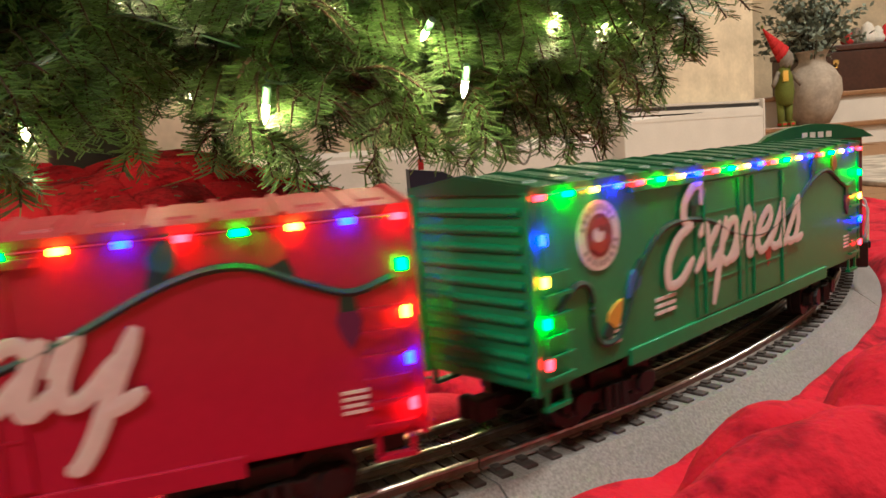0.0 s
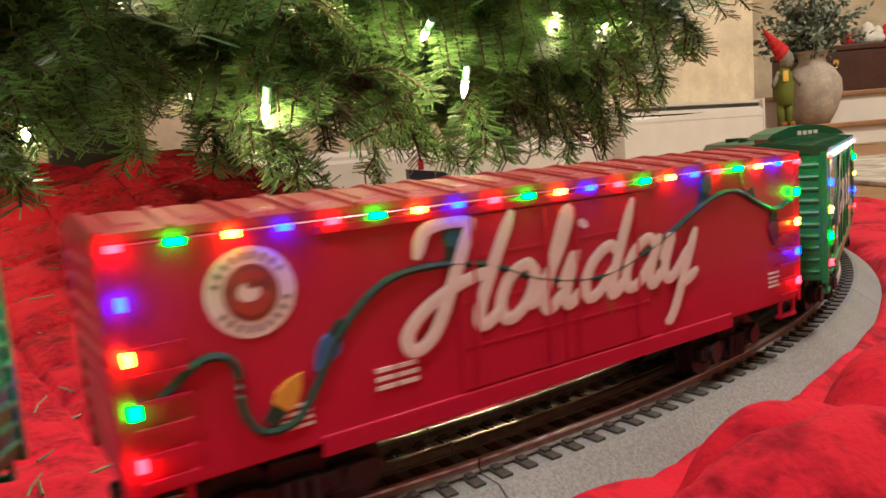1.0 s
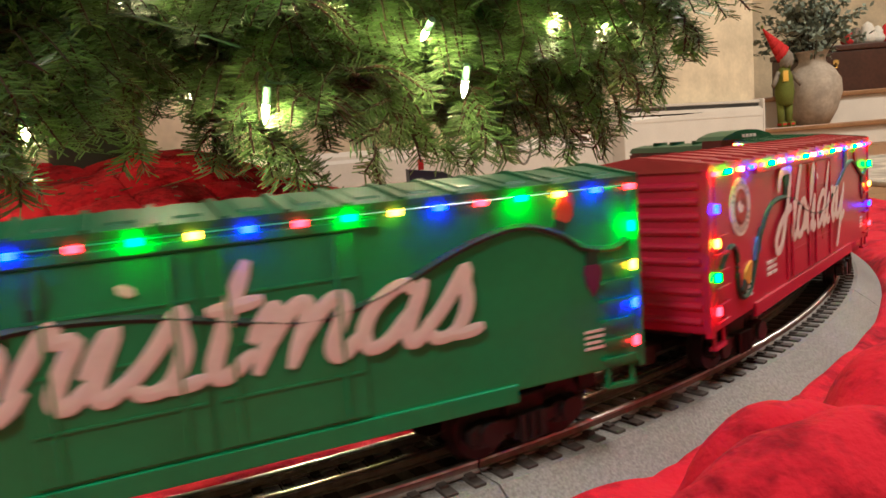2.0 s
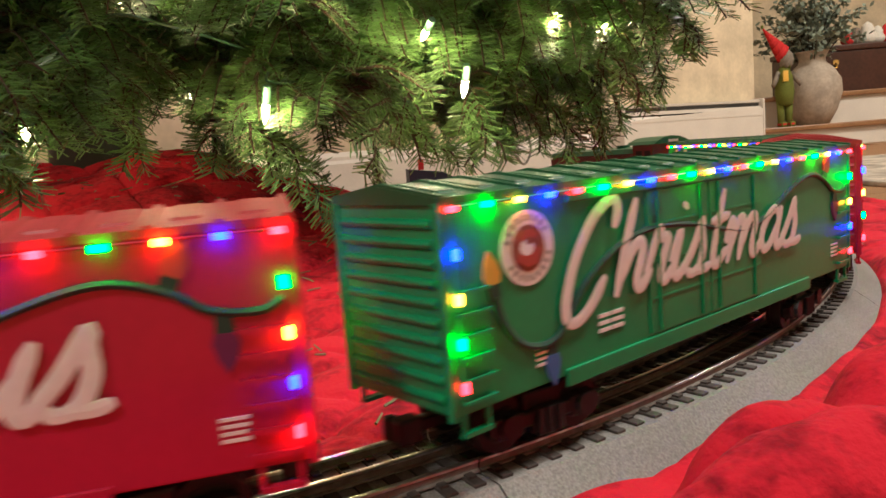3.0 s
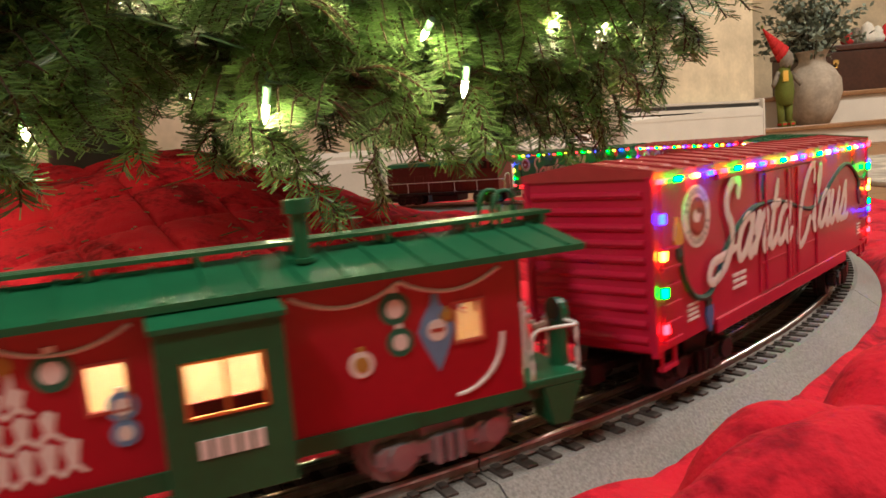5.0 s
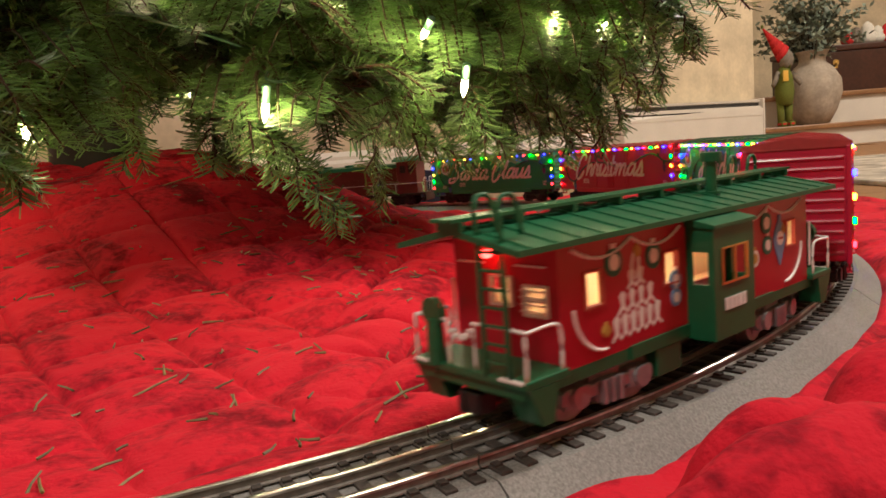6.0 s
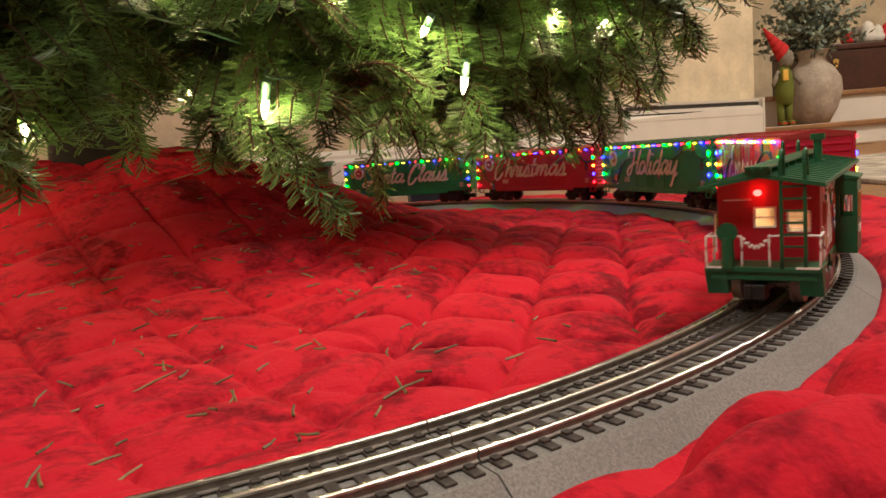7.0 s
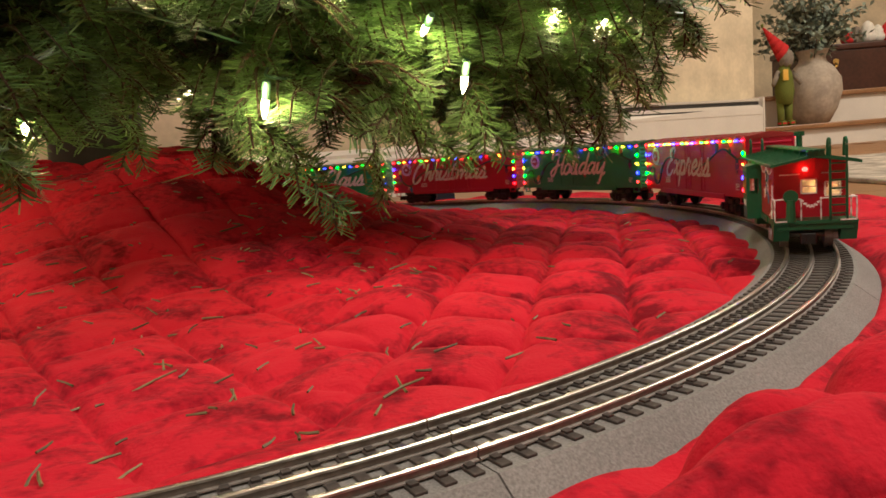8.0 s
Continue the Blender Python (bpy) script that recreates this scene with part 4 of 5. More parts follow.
def caboose(deg):
    c = empty("caboose", train_pose(deg), "red toy caboose with green roof and lit windows", "toy caboose", "train")
    G, RD, W = M["greenroof"], M["cabred"], M["letter"]
    H, L = 0.0255, 0.097
    side_holes = [(x - 0.0048, x + 0.0048, 0.0455, 0.0600) for x in SIDE_WINDOWS]
    bay_holes = [(-0.0115, 0.0115, 0.042, 0.059)]
    end_holes = [(-0.0058, 0.0038, 0.0473, 0.0597), (0.0107, 0.0203, 0.0443, 0.0567)]
    body = along(bmesh.new(), [(-H, 0.0755), (H, 0.0755), (0, 0.0800)], -L, L)
    lining = B(-L + 0.002, L - 0.002, -H + 0.002, H - 0.002, 0.0225, 0.0235)
    for s in (-1, 1):
        turned = [(s * -x1, s * -x0, z0, z1) if s > 0 else (x0, x1, z0, z1) for x0, x1, z0, z1 in side_holes]
        holed(body, turned + bay_holes, -L, L, 0.022, 0.0755, s * H, s * (H - 0.0012), False)
        holed(lining, turned + bay_holes, -L + 0.002, L - 0.002, 0.023, 0.075, s * (H - 0.0013), s * (H - 0.0017), False)
        turned = end_holes if s > 0 else [(-y1, -y0, z0, z1) for y0, y1, z0, z1 in end_holes]
        holed(body, turned, -H + 0.0012, H - 0.0012, 0.022, 0.0755, s * L, s * (L - 0.0012), True)
        holed(lining, turned, -H + 0.0018, H - 0.0018, 0.023, 0.075, s * (L - 0.0013), s * (L - 0.0017), True)
    for k in (body, lining):
        bmesh.ops.remove_doubles(k, verts=k.verts[:], dist=0.00002)
    part("body", body, RD, c, "glossy red body with open windows")
    part("interior", lining, M["lining"], c, "cream lit interior")
    part("cabin_lamp", B(-0.05, 0.05, -0.003, 0.003, 0.0735, 0.0745), M["cabin"], c, "warm lamp under the ceiling")
    part("underframe", B(-L - 0.020, L + 0.020, -H, H, 0.017, 0.0225, bevel=0.0006), G, c, "green underframe")
    bm = bmesh.new()
    XR = L + 0.024
    along(bm, [(-0.0305, 0.0742), (0, 0.0800), (0.0305, 0.0742), (0.0305, 0.0762), (0, 0.0822), (-0.0305, 0.0762)], -XR, XR)
    rf = part("roof", bm, G, c, "ribbed green roof")
    seam = None
    for i in range(19):
        m = pose(-XR + 0.006 + (2 * XR - 0.012) * i / 18, 0, 0)
        if seam is None:
            seam = part("roof_seam", along(bmesh.new(), [(-0.0300, 0.0758), (0, 0.0818), (0.0300, 0.0758), (0.0300, 0.0768), (0, 0.0829), (-0.0300, 0.0768)], -0.0006, 0.0006), G, rf, m=m)
        else:
            again(seam, rf, m)
    bm = bmesh.new()
    for s in (-0.0042, 0, 0.0042):
        box(bm, -XR - 0.004, XR + 0.004, s - 0.0017, s + 0.0017, 0.0846, 0.0858)
    for i in range(9):
        x = -XR + 2 * XR * i / 8
        box(bm, x - 0.001, x + 0.001, -0.006, 0.006, 0.0815, 0.0847)
    part("running_board", bm, G, c, "green roof walk")
    bm = bmesh.new()
    cyl(bm, (0.030, -0.012, 0.078), (0.030, -0.012, 0.0945), 0.0026, 12)
    cyl(bm, (0.030, -0.012, 0.0945), (0.030, -0.012, 0.0985), 0.0046, 12)
    cyl(bm, (0.030, -0.012, 0.0800), (0.030, -0.012, 0.0812), 0.0042, 12)
    part("smokestack", bm, G, c, "green smokestack")
    for e in (-1, 1):
        # end platform
        x0, x1 = sorted((e * L, e * (L + 0.022)))
        part("platform", B(x0, x1, -0.0285, 0.0285, 0.0215, 0.0245, bevel=0.0005), G, c, "green end platform")
        for s in (-1, 1):
            bm = bmesh.new()
            y0, y1 = sorted((s * 0.0175, s * 0.0285))
            xa, xb = e * (L + 0.006), e * (L + 0.021)
            a = [bm.verts.new(p) for p in ((xa, y0, 0.0215), (xb, y0, 0.0215), (xb - e * 0.006, y0, 0.0085), (xa + e * 0.003, y0, 0.0085))]
            b = [bm.verts.new((v.co.x, y1, v.co.z)) for v in a]
            bm.faces.new(a), bm.faces.new(b[::-1])
            for i in range(4):
                bm.faces.new((a[i], b[i], b[(i + 1) % 4], a[(i + 1) % 4]))
            part("steps", bm, G, c, "green corner steps")
            part("step_edge", B(*sorted((e * (L + 0.0214), e * (L + 0.0226))), *sorted((s * 0.0165, s * 0.0275)), 0.0236, 0.0246), W, c, "white step edge")
            bm = bmesh.new()
            xx = e * (L + 0.0205)
            ys = (s * 0.0275, -e * 0.0095 if s * e < 0 else e * 0.004)
            tube(bm, curve_pts([(xx, ys[0], 0.024), (xx, ys[0], 0.0385), (xx, ys[0] - s * 0.002, 0.0405), (xx, ys[1] + s * 0.002, 0.0405), (xx, ys[1], 0.0385), (xx, ys[1], 0.024)], 4), 0.00065, 6)
            tube(bm, curve_pts([(xx, ys[0], 0.040), (xx - e * 0.010, ys[0], 0.0405), (xx - e * 0.016, ys[0], 0.040), (xx - e * 0.018, ys[0], 0.036), (xx - e * 0.018, ys[0], 0.024)], 4), 0.00065, 6)
            part("railing", bm, W, c, "white wire railing", smooth=True)
            # window in the end wall
            zc = 0.0535 if s * e < 0 else 0.0505
            yc = -e * 0.001 if s * e < 0 else e * 0.0155
            bm = bmesh.new()
            fx = sorted((e * (L - 0.0005), e * (L + 0.0012)))
            for yy in (-0.0052, 0.0052):
                box(bm, *fx, yc + yy - 0.0005, yc + yy + 0.0005, zc - 0.0067, zc + 0.0067)
            for zz in (-0.0064, 0, 0.0064):
                box(bm, *fx, yc - 0.0054, yc + 0.0054, zc + zz - 0.0005, zc + zz + 0.0005)
            if s * e > 0:
                for zz in (-0.0045, -0.0015, 0.0015, 0.0045):
                    box(bm, *sorted((e * (L + 0.001), e * (L + 0.0018))), yc - 0.0062, yc + 0.0062, zc + zz - 0.0003, zc + zz + 0.0003)
            part("window", bm, W, c, "open window with a white frame")
            part("grab_iron", cyl(bmesh.new(), (e * (L + 0.0016), s * 0.0075, 0.0655), (e * (L + 0.0016), s * 0.0215, 0.0655), 0.0005, 6), W, c, "white grab iron")
        bm = bmesh.new()
        xx = e * (L + 0.0205)
        for k in range(14):
            u = k / 13
            y, z = -e * (0.0095 - 0.0135 * u), 0.0395 - 0.0052 * (1 - abs(2 * u - 1) ** 2) + 0.0010 * (k % 2)
            bmesh.ops.create_icosphere(bm, subdivisions=1, radius=0.0010, matrix=pose(xx, y, z))
        part("garland", bm, W, c, "white garland on the railing")
        bm = bmesh.new()
        yl = e * 0.0155
        for s in (-0.0055, 0.0055):
            tube(bm, curve_pts([(xx + e * 0.001, yl + s, 0.0235), (xx + e * 0.001, yl + s, 0.078), (xx + e * 0.001, yl + s, 0.094), (xx - e * 0.003, yl + s, 0.0975), (xx - e * 0.007, yl + s, 0.094), (xx - e * 0.009, yl + s, 0.081)], 5), 0.0010, 6)
        ld = part("ladder", bm, G, c, "green end ladder", smooth=True)
        for i in range(7):
            part("rung", cyl(bmesh.new(), (xx + e * 0.001, yl - 0.0055, 0.030 + i * 0.0075), (xx + e * 0.001, yl + 0.0055, 0.030 + i * 0.0075), 0.0007, 6), G, ld)
        bm = bmesh.new()
        yb = -e * 0.0165
        cyl(bm, (xx, yb, 0.0235), (xx, yb, 0.040), 0.0036, 10, 0.003)
        cyl(bm, (xx - e * 0.0015, yb, 0.0425), (xx + e * 0.0015, yb, 0.0425), 0.0052, 16)
        part("brake_stand", bm, G, c, "green brake wheel stand")
    bm = bmesh.new()
    bmesh.ops.create_uvsphere(bm, u_segments=12, v_segments=8, radius=0.0021, matrix=pose(-L - 0.0035, 0.004, 0.0700))
    mk = part("marker_lamp", bm, M["marker"], c, "glowing red marker lamp", smooth=True)
    part("lamp_mount", cyl(bmesh.new(), (-L + 0.0005, 0.004, 0.0700), (-L - 0.003, 0.004, 0.0700), 0.0014, 8), G, mk, "green lamp mount")
    for s in (-1, 1):
        face = pose(0, 0, 0) if s < 0 else pose(0, 0, 0, 0, 0, 180)
        # bay: a shallow box open to the cabin, with a double window in front and one in each cheek
        BY = H + 0.0120
        bm = B(-0.0165, 0.0165, -BY, -H + 0.0005, 0.0165, 0.030)
        holed(bm, [(-0.0098, 0.0098, 0.042, 0.059)], -0.0165, 0.0165, 0.030, 0.0705, -BY, -BY + 0.001, False)
        for xx in (-0.0165, 0.0155):
            holed(bm, [(-BY + 0.0025, -BY + 0.0095, 0.042, 0.058)], -BY + 0.001, -H + 0.0005, 0.030, 0.0705, xx, xx + 0.001, True)
        along(bm, [(-BY - 0.001, 0.0695), (-BY - 0.001, 0.0712), (-H + 0.001, 0.0750), (-H + 0.001, 0.0705)], -0.0175, 0.0175)
        bmesh.ops.remove_doubles(bm, verts=bm.verts[:], dist=0.00002)
        bay = part("bay", bm, G, c, "green bay window section", m=face)
        bm = bmesh.new()
        for xx in (-0.0102, 0, 0.0102):
            box(bm, xx - 0.0005, xx + 0.0005, -BY - 0.0005, -BY + 0.0008, 0.0414, 0.0596)
        for zz in (0.0414, 0.0588):
            box(bm, -0.0106, 0.0106, -BY - 0.0005, -BY + 0.0008, zz, zz + 0.0008)
        part("bay_frame", bm, M["brass"], bay, "brass window frame")
        bm = bmesh.new()
        for i in range(5):
            box(bm, -0.0085 + i * 0.0036, -0.0085 + i * 0.0036 + 0.0024, -BY - 0.0004, -BY + 0.0004, 0.0285, 0.0345)
        part("number_bars", bm, W, bay, "white number bars")
        for x in SIDE_WINDOWS:
            bm = bmesh.new()
            for xx in (x - 0.0052, x + 0.0052):
                box(bm, xx - 0.0005, xx + 0.0005, -H - 0.0008, -H + 0.0009, 0.0445, 0.0610)
            for zz in (0.0450, 0.0605):
                box(bm, x - 0.0047, x + 0.0047, -H - 0.0008, -H + 0.0009, zz - 0.0005, zz + 0.0005)
            part("window", bm, M["p_red"], c, "open window with a red frame", m=face)
        part("battery_box", B(-0.041, -0.0235, -H - 0.0006, -H + 0.014, 0.0065, 0.0176, bevel=0.0005), G, c, "green box under the floor", m=face)
        for x0, x1 in ((-0.090, -0.055), (-0.055, -0.021), (0.021, 0.055), (0.055, 0.090)):
            bm = tube(bmesh.new(), [(x0 + (x1 - x0) * k / 10, -H - 0.0002, 0.0715 - 0.006 * (1 - (2 * k / 10 - 1) ** 2)) for k in range(11)], 0.0008, 5)
            part("printed_garland", bm, W, c, "white printed garland", m=face)
        for x0, d in ((-0.090, 1), (0.090, -1)):
            bm = tube(bmesh.new(), [(x0 + d * 0.018 * (1 - math.cos(k / 8 * 1.57)), -H - 0.0002, 0.046 - 0.021 * math.sin(k / 8 * 1.57)) for k in range(9)], 0.0008, 5)
            part("printed_garland", bm, W, c, "white printed garland", m=face)
        # white greeting that cannot be read: three tiers of looped strokes in a tree shape
        bm = bmesh.new()
        for z, w, h, n in ((0.0265, 0.0160, 0.0170, 6), (0.0380, 0.0120, 0.0150, 4), (0.0485, 0.0055, 0.0130, 2)):
            pts = []
            for k in range(n * 6 + 1):
                u = k / (n * 6)
                a = 2 * math.pi * n * u
                pts.append((-0.052 - w + 2 * w * u + 0.0024 * math.sin(a), 0, z + 0.10 * u * w + h * (0.5 - 0.5 * math.cos(a)) * (0.62 + 0.38 * math.cos(3.1 * u * n) ** 2)))
            brush(bm, [Vector(p) for p in pts], 0.0022, -H - 0.00005)
        brush(bm, curve_pts([(-0.055, 0, 0.050), (-0.054, 0, 0.060), (-0.0515, 0, 0.0655), (-0.050, 0, 0.059), (-0.052, 0, 0.052)], 5), 0.0017, -H - 0.0001)
        part("printed_greeting", bm, W, c, "white handwritten greeting shaped like a tree", m=face)
        for x, z, r, k, inner in ((-0.066, 0.062, 0.0052, "p_green", "letter"), (-0.0405, 0.0605, 0.0050, "p_green", "letter"), (-0.0255, 0.046, 0.0040, "p_sky", "letter"), (-0.0255, 0.0375, 0.0036, "p_sky", "letter"), (0.053, 0.062, 0.0050, "p_green", "letter"), (0.054, 0.0495, 0.0044, "p_green", "letter"), (0.041, 0.044, 0.0040, "letter", "p_gold"), (-0.051, 0.0645, 0.0022, "p_gold", "p_gold"), (0.070, 0.056, 0.0024, "p_gold", "p_gold"), (-0.072, 0.033, 0.0024, "p_gold", "p_gold")):
            bm = prism(bmesh.new(), disc(r, 20), -0.0004, 0.0004)
            prism(bm, disc(r * 0.58, 16), -0.0006, 0.0004, 1)
            box(bm, -r * 0.28, r * 0.28, -0.0004, 0.0004, r * 0.95, r * 1.3, 0, 1)
            part("printed_ornament", bm, [M[k], M[inner]], c, "round printed ornament", m=face @ pose(x, -H - 0.0002, z))
        bm = prism(bmesh.new(), [(0, -0.013), (0.0045, -0.0045), (0.0062, 0), (0.0045, 0.004), (0.0015, 0.008), (0.001, 0.011), (-0.001, 0.011), (-0.0015, 0.008), (-0.0045, 0.004), (-0.0062, 0), (-0.0045, -0.0045)], -0.0004, 0.0004)
        prism(bm, disc(0.0034, 16), -0.0006, 0.0004, 1)
        box(bm, -0.0022, 0.0022, -0.0008, 0.0004, -0.0005, 0.0006, 0, 2)
        part("printed_ornament", bm, [M["p_sky"], M["letter"], M["p_red"]], c, "long blue printed ornament", m=face @ pose(0.0665, -H - 0.0002, 0.0515))
        part("side_rail", cyl(bmesh.new(), (L + 0.0005, -H - 0.0012, 0.030), (L + 0.0005, -H - 0.0012, 0.0565), 0.0006, 6), W, c, "white grab rail", m=face)
        part("side_sill", B(-0.058, 0.058, -H - 0.001, -H + 0.001, 0.0175, 0.0225), G, c, "green side sill", m=face)
    for x, t in ((-0.066, -1), (0.066, 1)):
        truck(c, x, t, M["steel"], M["silver"])
    # the car a little shorter, its cabin lower; trucks and platforms kept
    done = set()

    def lower(z):
        return z if z < 0.0245 else 0.0245 + (z - 0.0245) * 0.815

    def fit(o):
        kind = o.name.split(".")[0]
        if kind == "truck":
            o.matrix_basis = Matrix.Translation((o.matrix_basis.translation.x * -0.04, 0, 0)) @ o.matrix_basis
            return
        t = o.matrix_basis.translation.copy()
        o.matrix_basis.translation = (t.x * 0.96, t.y, lower(t.z))
        if o.data.name not in done:
            done.add(o.data.name)
            for v in o.data.vertices:
                v.co.x *= 0.96
                if kind in ("roof", "roof_seam", "running_board", "smokestack"):
                    v.co.z -= 0.0092
                elif kind not in ("railing", "garland", "brake_stand", "platform", "steps", "step_edge", "underframe", "printed_ornament"):
                    v.co.z = lower(v.co.z)
        for k in o.children:
            fit(k)

    for o in c.children:
        fit(o)
    MOVING.append((c, deg, 0.0))


caboose(H0 - 50.2 - 22.35)


def locomotive(deg):
    c = empty("locomotive", train_pose(deg), "dark red and green toy diesel locomotive with cream handrails", "toy locomotive", "train")
    RD, G, K = M["maroon"], M["greenroof"], M["black"]
    part("walkway", B(-0.142, 0.142, -0.030, 0.030, 0.020, 0.0245, bevel=0.0008), K, c, "black walkway frame")
    bm = along(bmesh.new(), [(-0.0235, 0.024), (0.0235, 0.024), (0.0235, 0.077), (-0.0235, 0.077)], -0.085, 0.136)
    bmesh.ops.bevel(bm, geom=bm.edges[:], offset=0.003, segments=2, affect="EDGES")
    part("long_hood", bm, RD, c, "dark red long hood")
    bm = along(bmesh.new(), [(-0.0235, 0.0765), (-0.019, 0.0835), (0, 0.0865), (0.019, 0.0835), (0.0235, 0.0765)], -0.083, 0.134)
    part("hood_roof", bm, G, c, "green hood roof")
    bm = along(bmesh.new(), [(-0.0275, 0.024), (0.0275, 0.024), (0.0275, 0.090), (-0.0275, 0.090)], -0.126, -0.084)
    cab = part("cab", bm, RD, c, "red cab")
    bm = along(bmesh.new(), [(-0.0325, 0.0885), (-0.027, 0.0930), (-0.014, 0.0975), (0, 0.099), (0.014, 0.0975), (0.027, 0.0930), (0.0325, 0.0885)], -0.136, -0.076)
    part("cab_roof", bm, G, c, "arched green cab roof")
    for s in (-1, 1):
        for x in (-0.115, -0.097):
            part("cab_window", B(x - 0.006, x + 0.006, *sorted((s * 0.027, s * 0.0279)), 0.066, 0.080), M["dark"], cab, "dark cab window")
        bm = bmesh.new()
        ys = s * 0.0290
        tube(bm, [(-0.138, ys, 0.0445), (0.138, ys, 0.0445)], 0.0006, 5)
        for x in (-0.138, -0.08, -0.03, 0.03, 0.08, 0.138):
            cyl(bm, (x, ys, 0.024), (x, ys, 0.0447), 0.0006, 6)
        part("handrail", bm, M["letter"], c, "cream wire handrail")
        bm = bmesh.new()
        for i in range(9):
            x = -0.06 + i * 0.021
            box(bm, x, x + 0.015, *sorted((s * 0.0233, s * 0.0242)), 0.030, 0.058, 0.0003)
        part("hood_door", bm, RD, c, "row of hood doors")
    for e in (-1, 1):
        bm = bmesh.new()
        tube(bm, curve_pts([(e * 0.140, -0.027, 0.024), (e * 0.140, -0.027, 0.050), (e * 0.140, -0.010, 0.052), (e * 0.140, -0.008, 0.024)], 4), 0.0007, 6)
        tube(bm, curve_pts([(e * 0.140, 0.027, 0.024), (e * 0.140, 0.027, 0.050), (e * 0.140, 0.010, 0.052), (e * 0.140, 0.008, 0.024)], 4), 0.0007, 6)
        part("end_railing", bm, M["letter"], c, "cream end railing", smooth=True)
        part("pilot", B(*sorted((e * 0.138, e * 0.143)), -0.0285, 0.0285, 0.008, 0.0245, bevel=0.001), K, c, "black pilot plate")
    bm = bmesh.new()
    for i in range(4):
        box(bm, -0.1372, -0.1355, 0.004 - i * 0.0045, 0.004 - i * 0.0045 + 0.003, 0.0902, 0.0938)
    part("number_bars", bm, M["letter"], c, "white number bars")
    for x in (-0.03, 0.03, 0.08):
        part("roof_fan", cyl(bmesh.new(), (x, 0, 0.084), (x, 0, 0.0895), 0.010, 16), G, c, "round green roof fan")
    part("fuel_tank", B(-0.03, 0.03, -0.022, 0.022, 0.006, 0.0205, bevel=0.003), K, c, "black fuel tank")
    for x, t in ((-0.09, -1), (0.09, 1)):
        truck(c, x, t, M["black"], M["black"], 0.011)
    MOVING.append((c, deg, 0.0))


locomotive(H0 + 50.2)

# ---- Christmas tree ----
TX, TY = -0.42, 0.97


def needle_cloud(verts, faces, pts, rng, dens, ln, wide=1.0, flat=0.36):
    """Needles along a twig."""
    for a, b in zip(pts, pts[1:]):
        seg = b - a
        d = seg.normalized()
        s = d.cross(Vector((0, 0, 1)))
        s = s.normalized() if s.length > 1e-3 else Vector((1, 0, 0))
        u = s.cross(d)
        n = max(1, int(seg.length * dens))
        for k in range(n):
            o = a + seg * ((k + rng.random()) / n)
            side = 1 if rng.random() < 0.5 else -1
            ph = rng.gauss(0.25, flat)
            out = side * math.cos(ph) * s + math.sin(ph) * u
            v = (out + d * rng.uniform(0.35, 0.85)).normalized() * ln * rng.uniform(0.7, 1.1)
            w = v.cross(u if abs(v.normalized().dot(u)) < 0.9 else s).normalized() * 0.00068 * wide
            i = len(verts)
            verts.extend((o - w * 0.7, o + v - w * 0.75, o + v + w * 0.75, o + w * 0.7))
            faces.append((i, i + 1, i + 2, i + 3))


def bough_mesh(seed, length, small=False, thin=1.0):
    """A drooping bough from the origin along +x: bark mesh and needle mesh."""
    rng = random.Random(seed)
    bm = bmesh.new()
    nv, nf = [], []
    main = curve_pts([(0, 0, 0), (length * 0.4, rng.uniform(-.02, .02), 0.015), (length * 0.75, rng.uniform(-.03, .03), -0.01), (length, rng.uniform(-.02, .02) if not small else 0, -0.055 if not small else -0.30 * length)], 8)
    tube(bm, main, 0.0045 if not small else 0.002, 6, 0.3)
    needle_cloud(nv, nf, main[0 if small else 8:], rng, 1050 * thin, 0.0170, 1 / math.sqrt(thin))
    for i in range(6, len(main) - 1):
        for side in (-1, 1):
            if rng.random() < (0.22 if not small else 0.5):
                continue
            rest = 1 - i / (len(main) - 1)
            l = ((0.055 + 0.15 * rest) if not small else (0.016 + 0.024 * rest)) * rng.uniform(0.7, 1.15)
            a = side * rng.uniform(0.6, 0.95)
            d = (main[i + 1] - main[i]).normalized()
            d = Vector((d.x * math.cos(a) - d.y * math.sin(a), d.x * math.sin(a) + d.y * math.cos(a), d.z + rng.uniform(-0.14, 0.15))).normalized()
            o = main[i]
            tw = curve_pts([o, o + d * l * 0.55 + Vector((0, 0, 0.004)), o + d * l + Vector((0, 0, -0.02 * l / 0.1))], 4)
            tube(bm, tw, 0.0017, 4, 0.5)
            needle_cloud(nv, nf, tw, rng, 1250 * thin, 0.0160, 1 / math.sqrt(thin))
            if l > 0.10:
                for q, sd in ((2, -1), (3, 1), (5, -1), (5, 1)):
                    if q >= len(tw) - 1:
                        continue
                    b = sd * rng.uniform(0.6, 0.9)
                    e = (tw[q + 1] - tw[q]).normalized()
                    e = Vector((e.x * math.cos(b) - e.y * math.sin(b), e.x * math.sin(b) + e.y * math.cos(b), e.z - rng.uniform(0, 0.2))).normalized()
                    t2 = curve_pts([tw[q], tw[q] + e * l * 0.25, tw[q] + e * l * 0.48 + Vector((0, 0, -0.008))], 3)
                    tube(bm, t2, 0.0012, 4, 0.5)
                    needle_cloud(nv, nf, t2, rng, 980 * thin, 0.0155, 1 / math.sqrt(thin))
    me = bpy.data.meshes.new("needles")
    me.from_pydata([tuple(v) for v in nv], [], nf)
    me.materials.append(M["needle"])
    bk = bpy.data.meshes.new("stem")
    bm.to_mesh(bk)
    bm.free()
    bk.materials.append(M["bark"])
    return bk, me


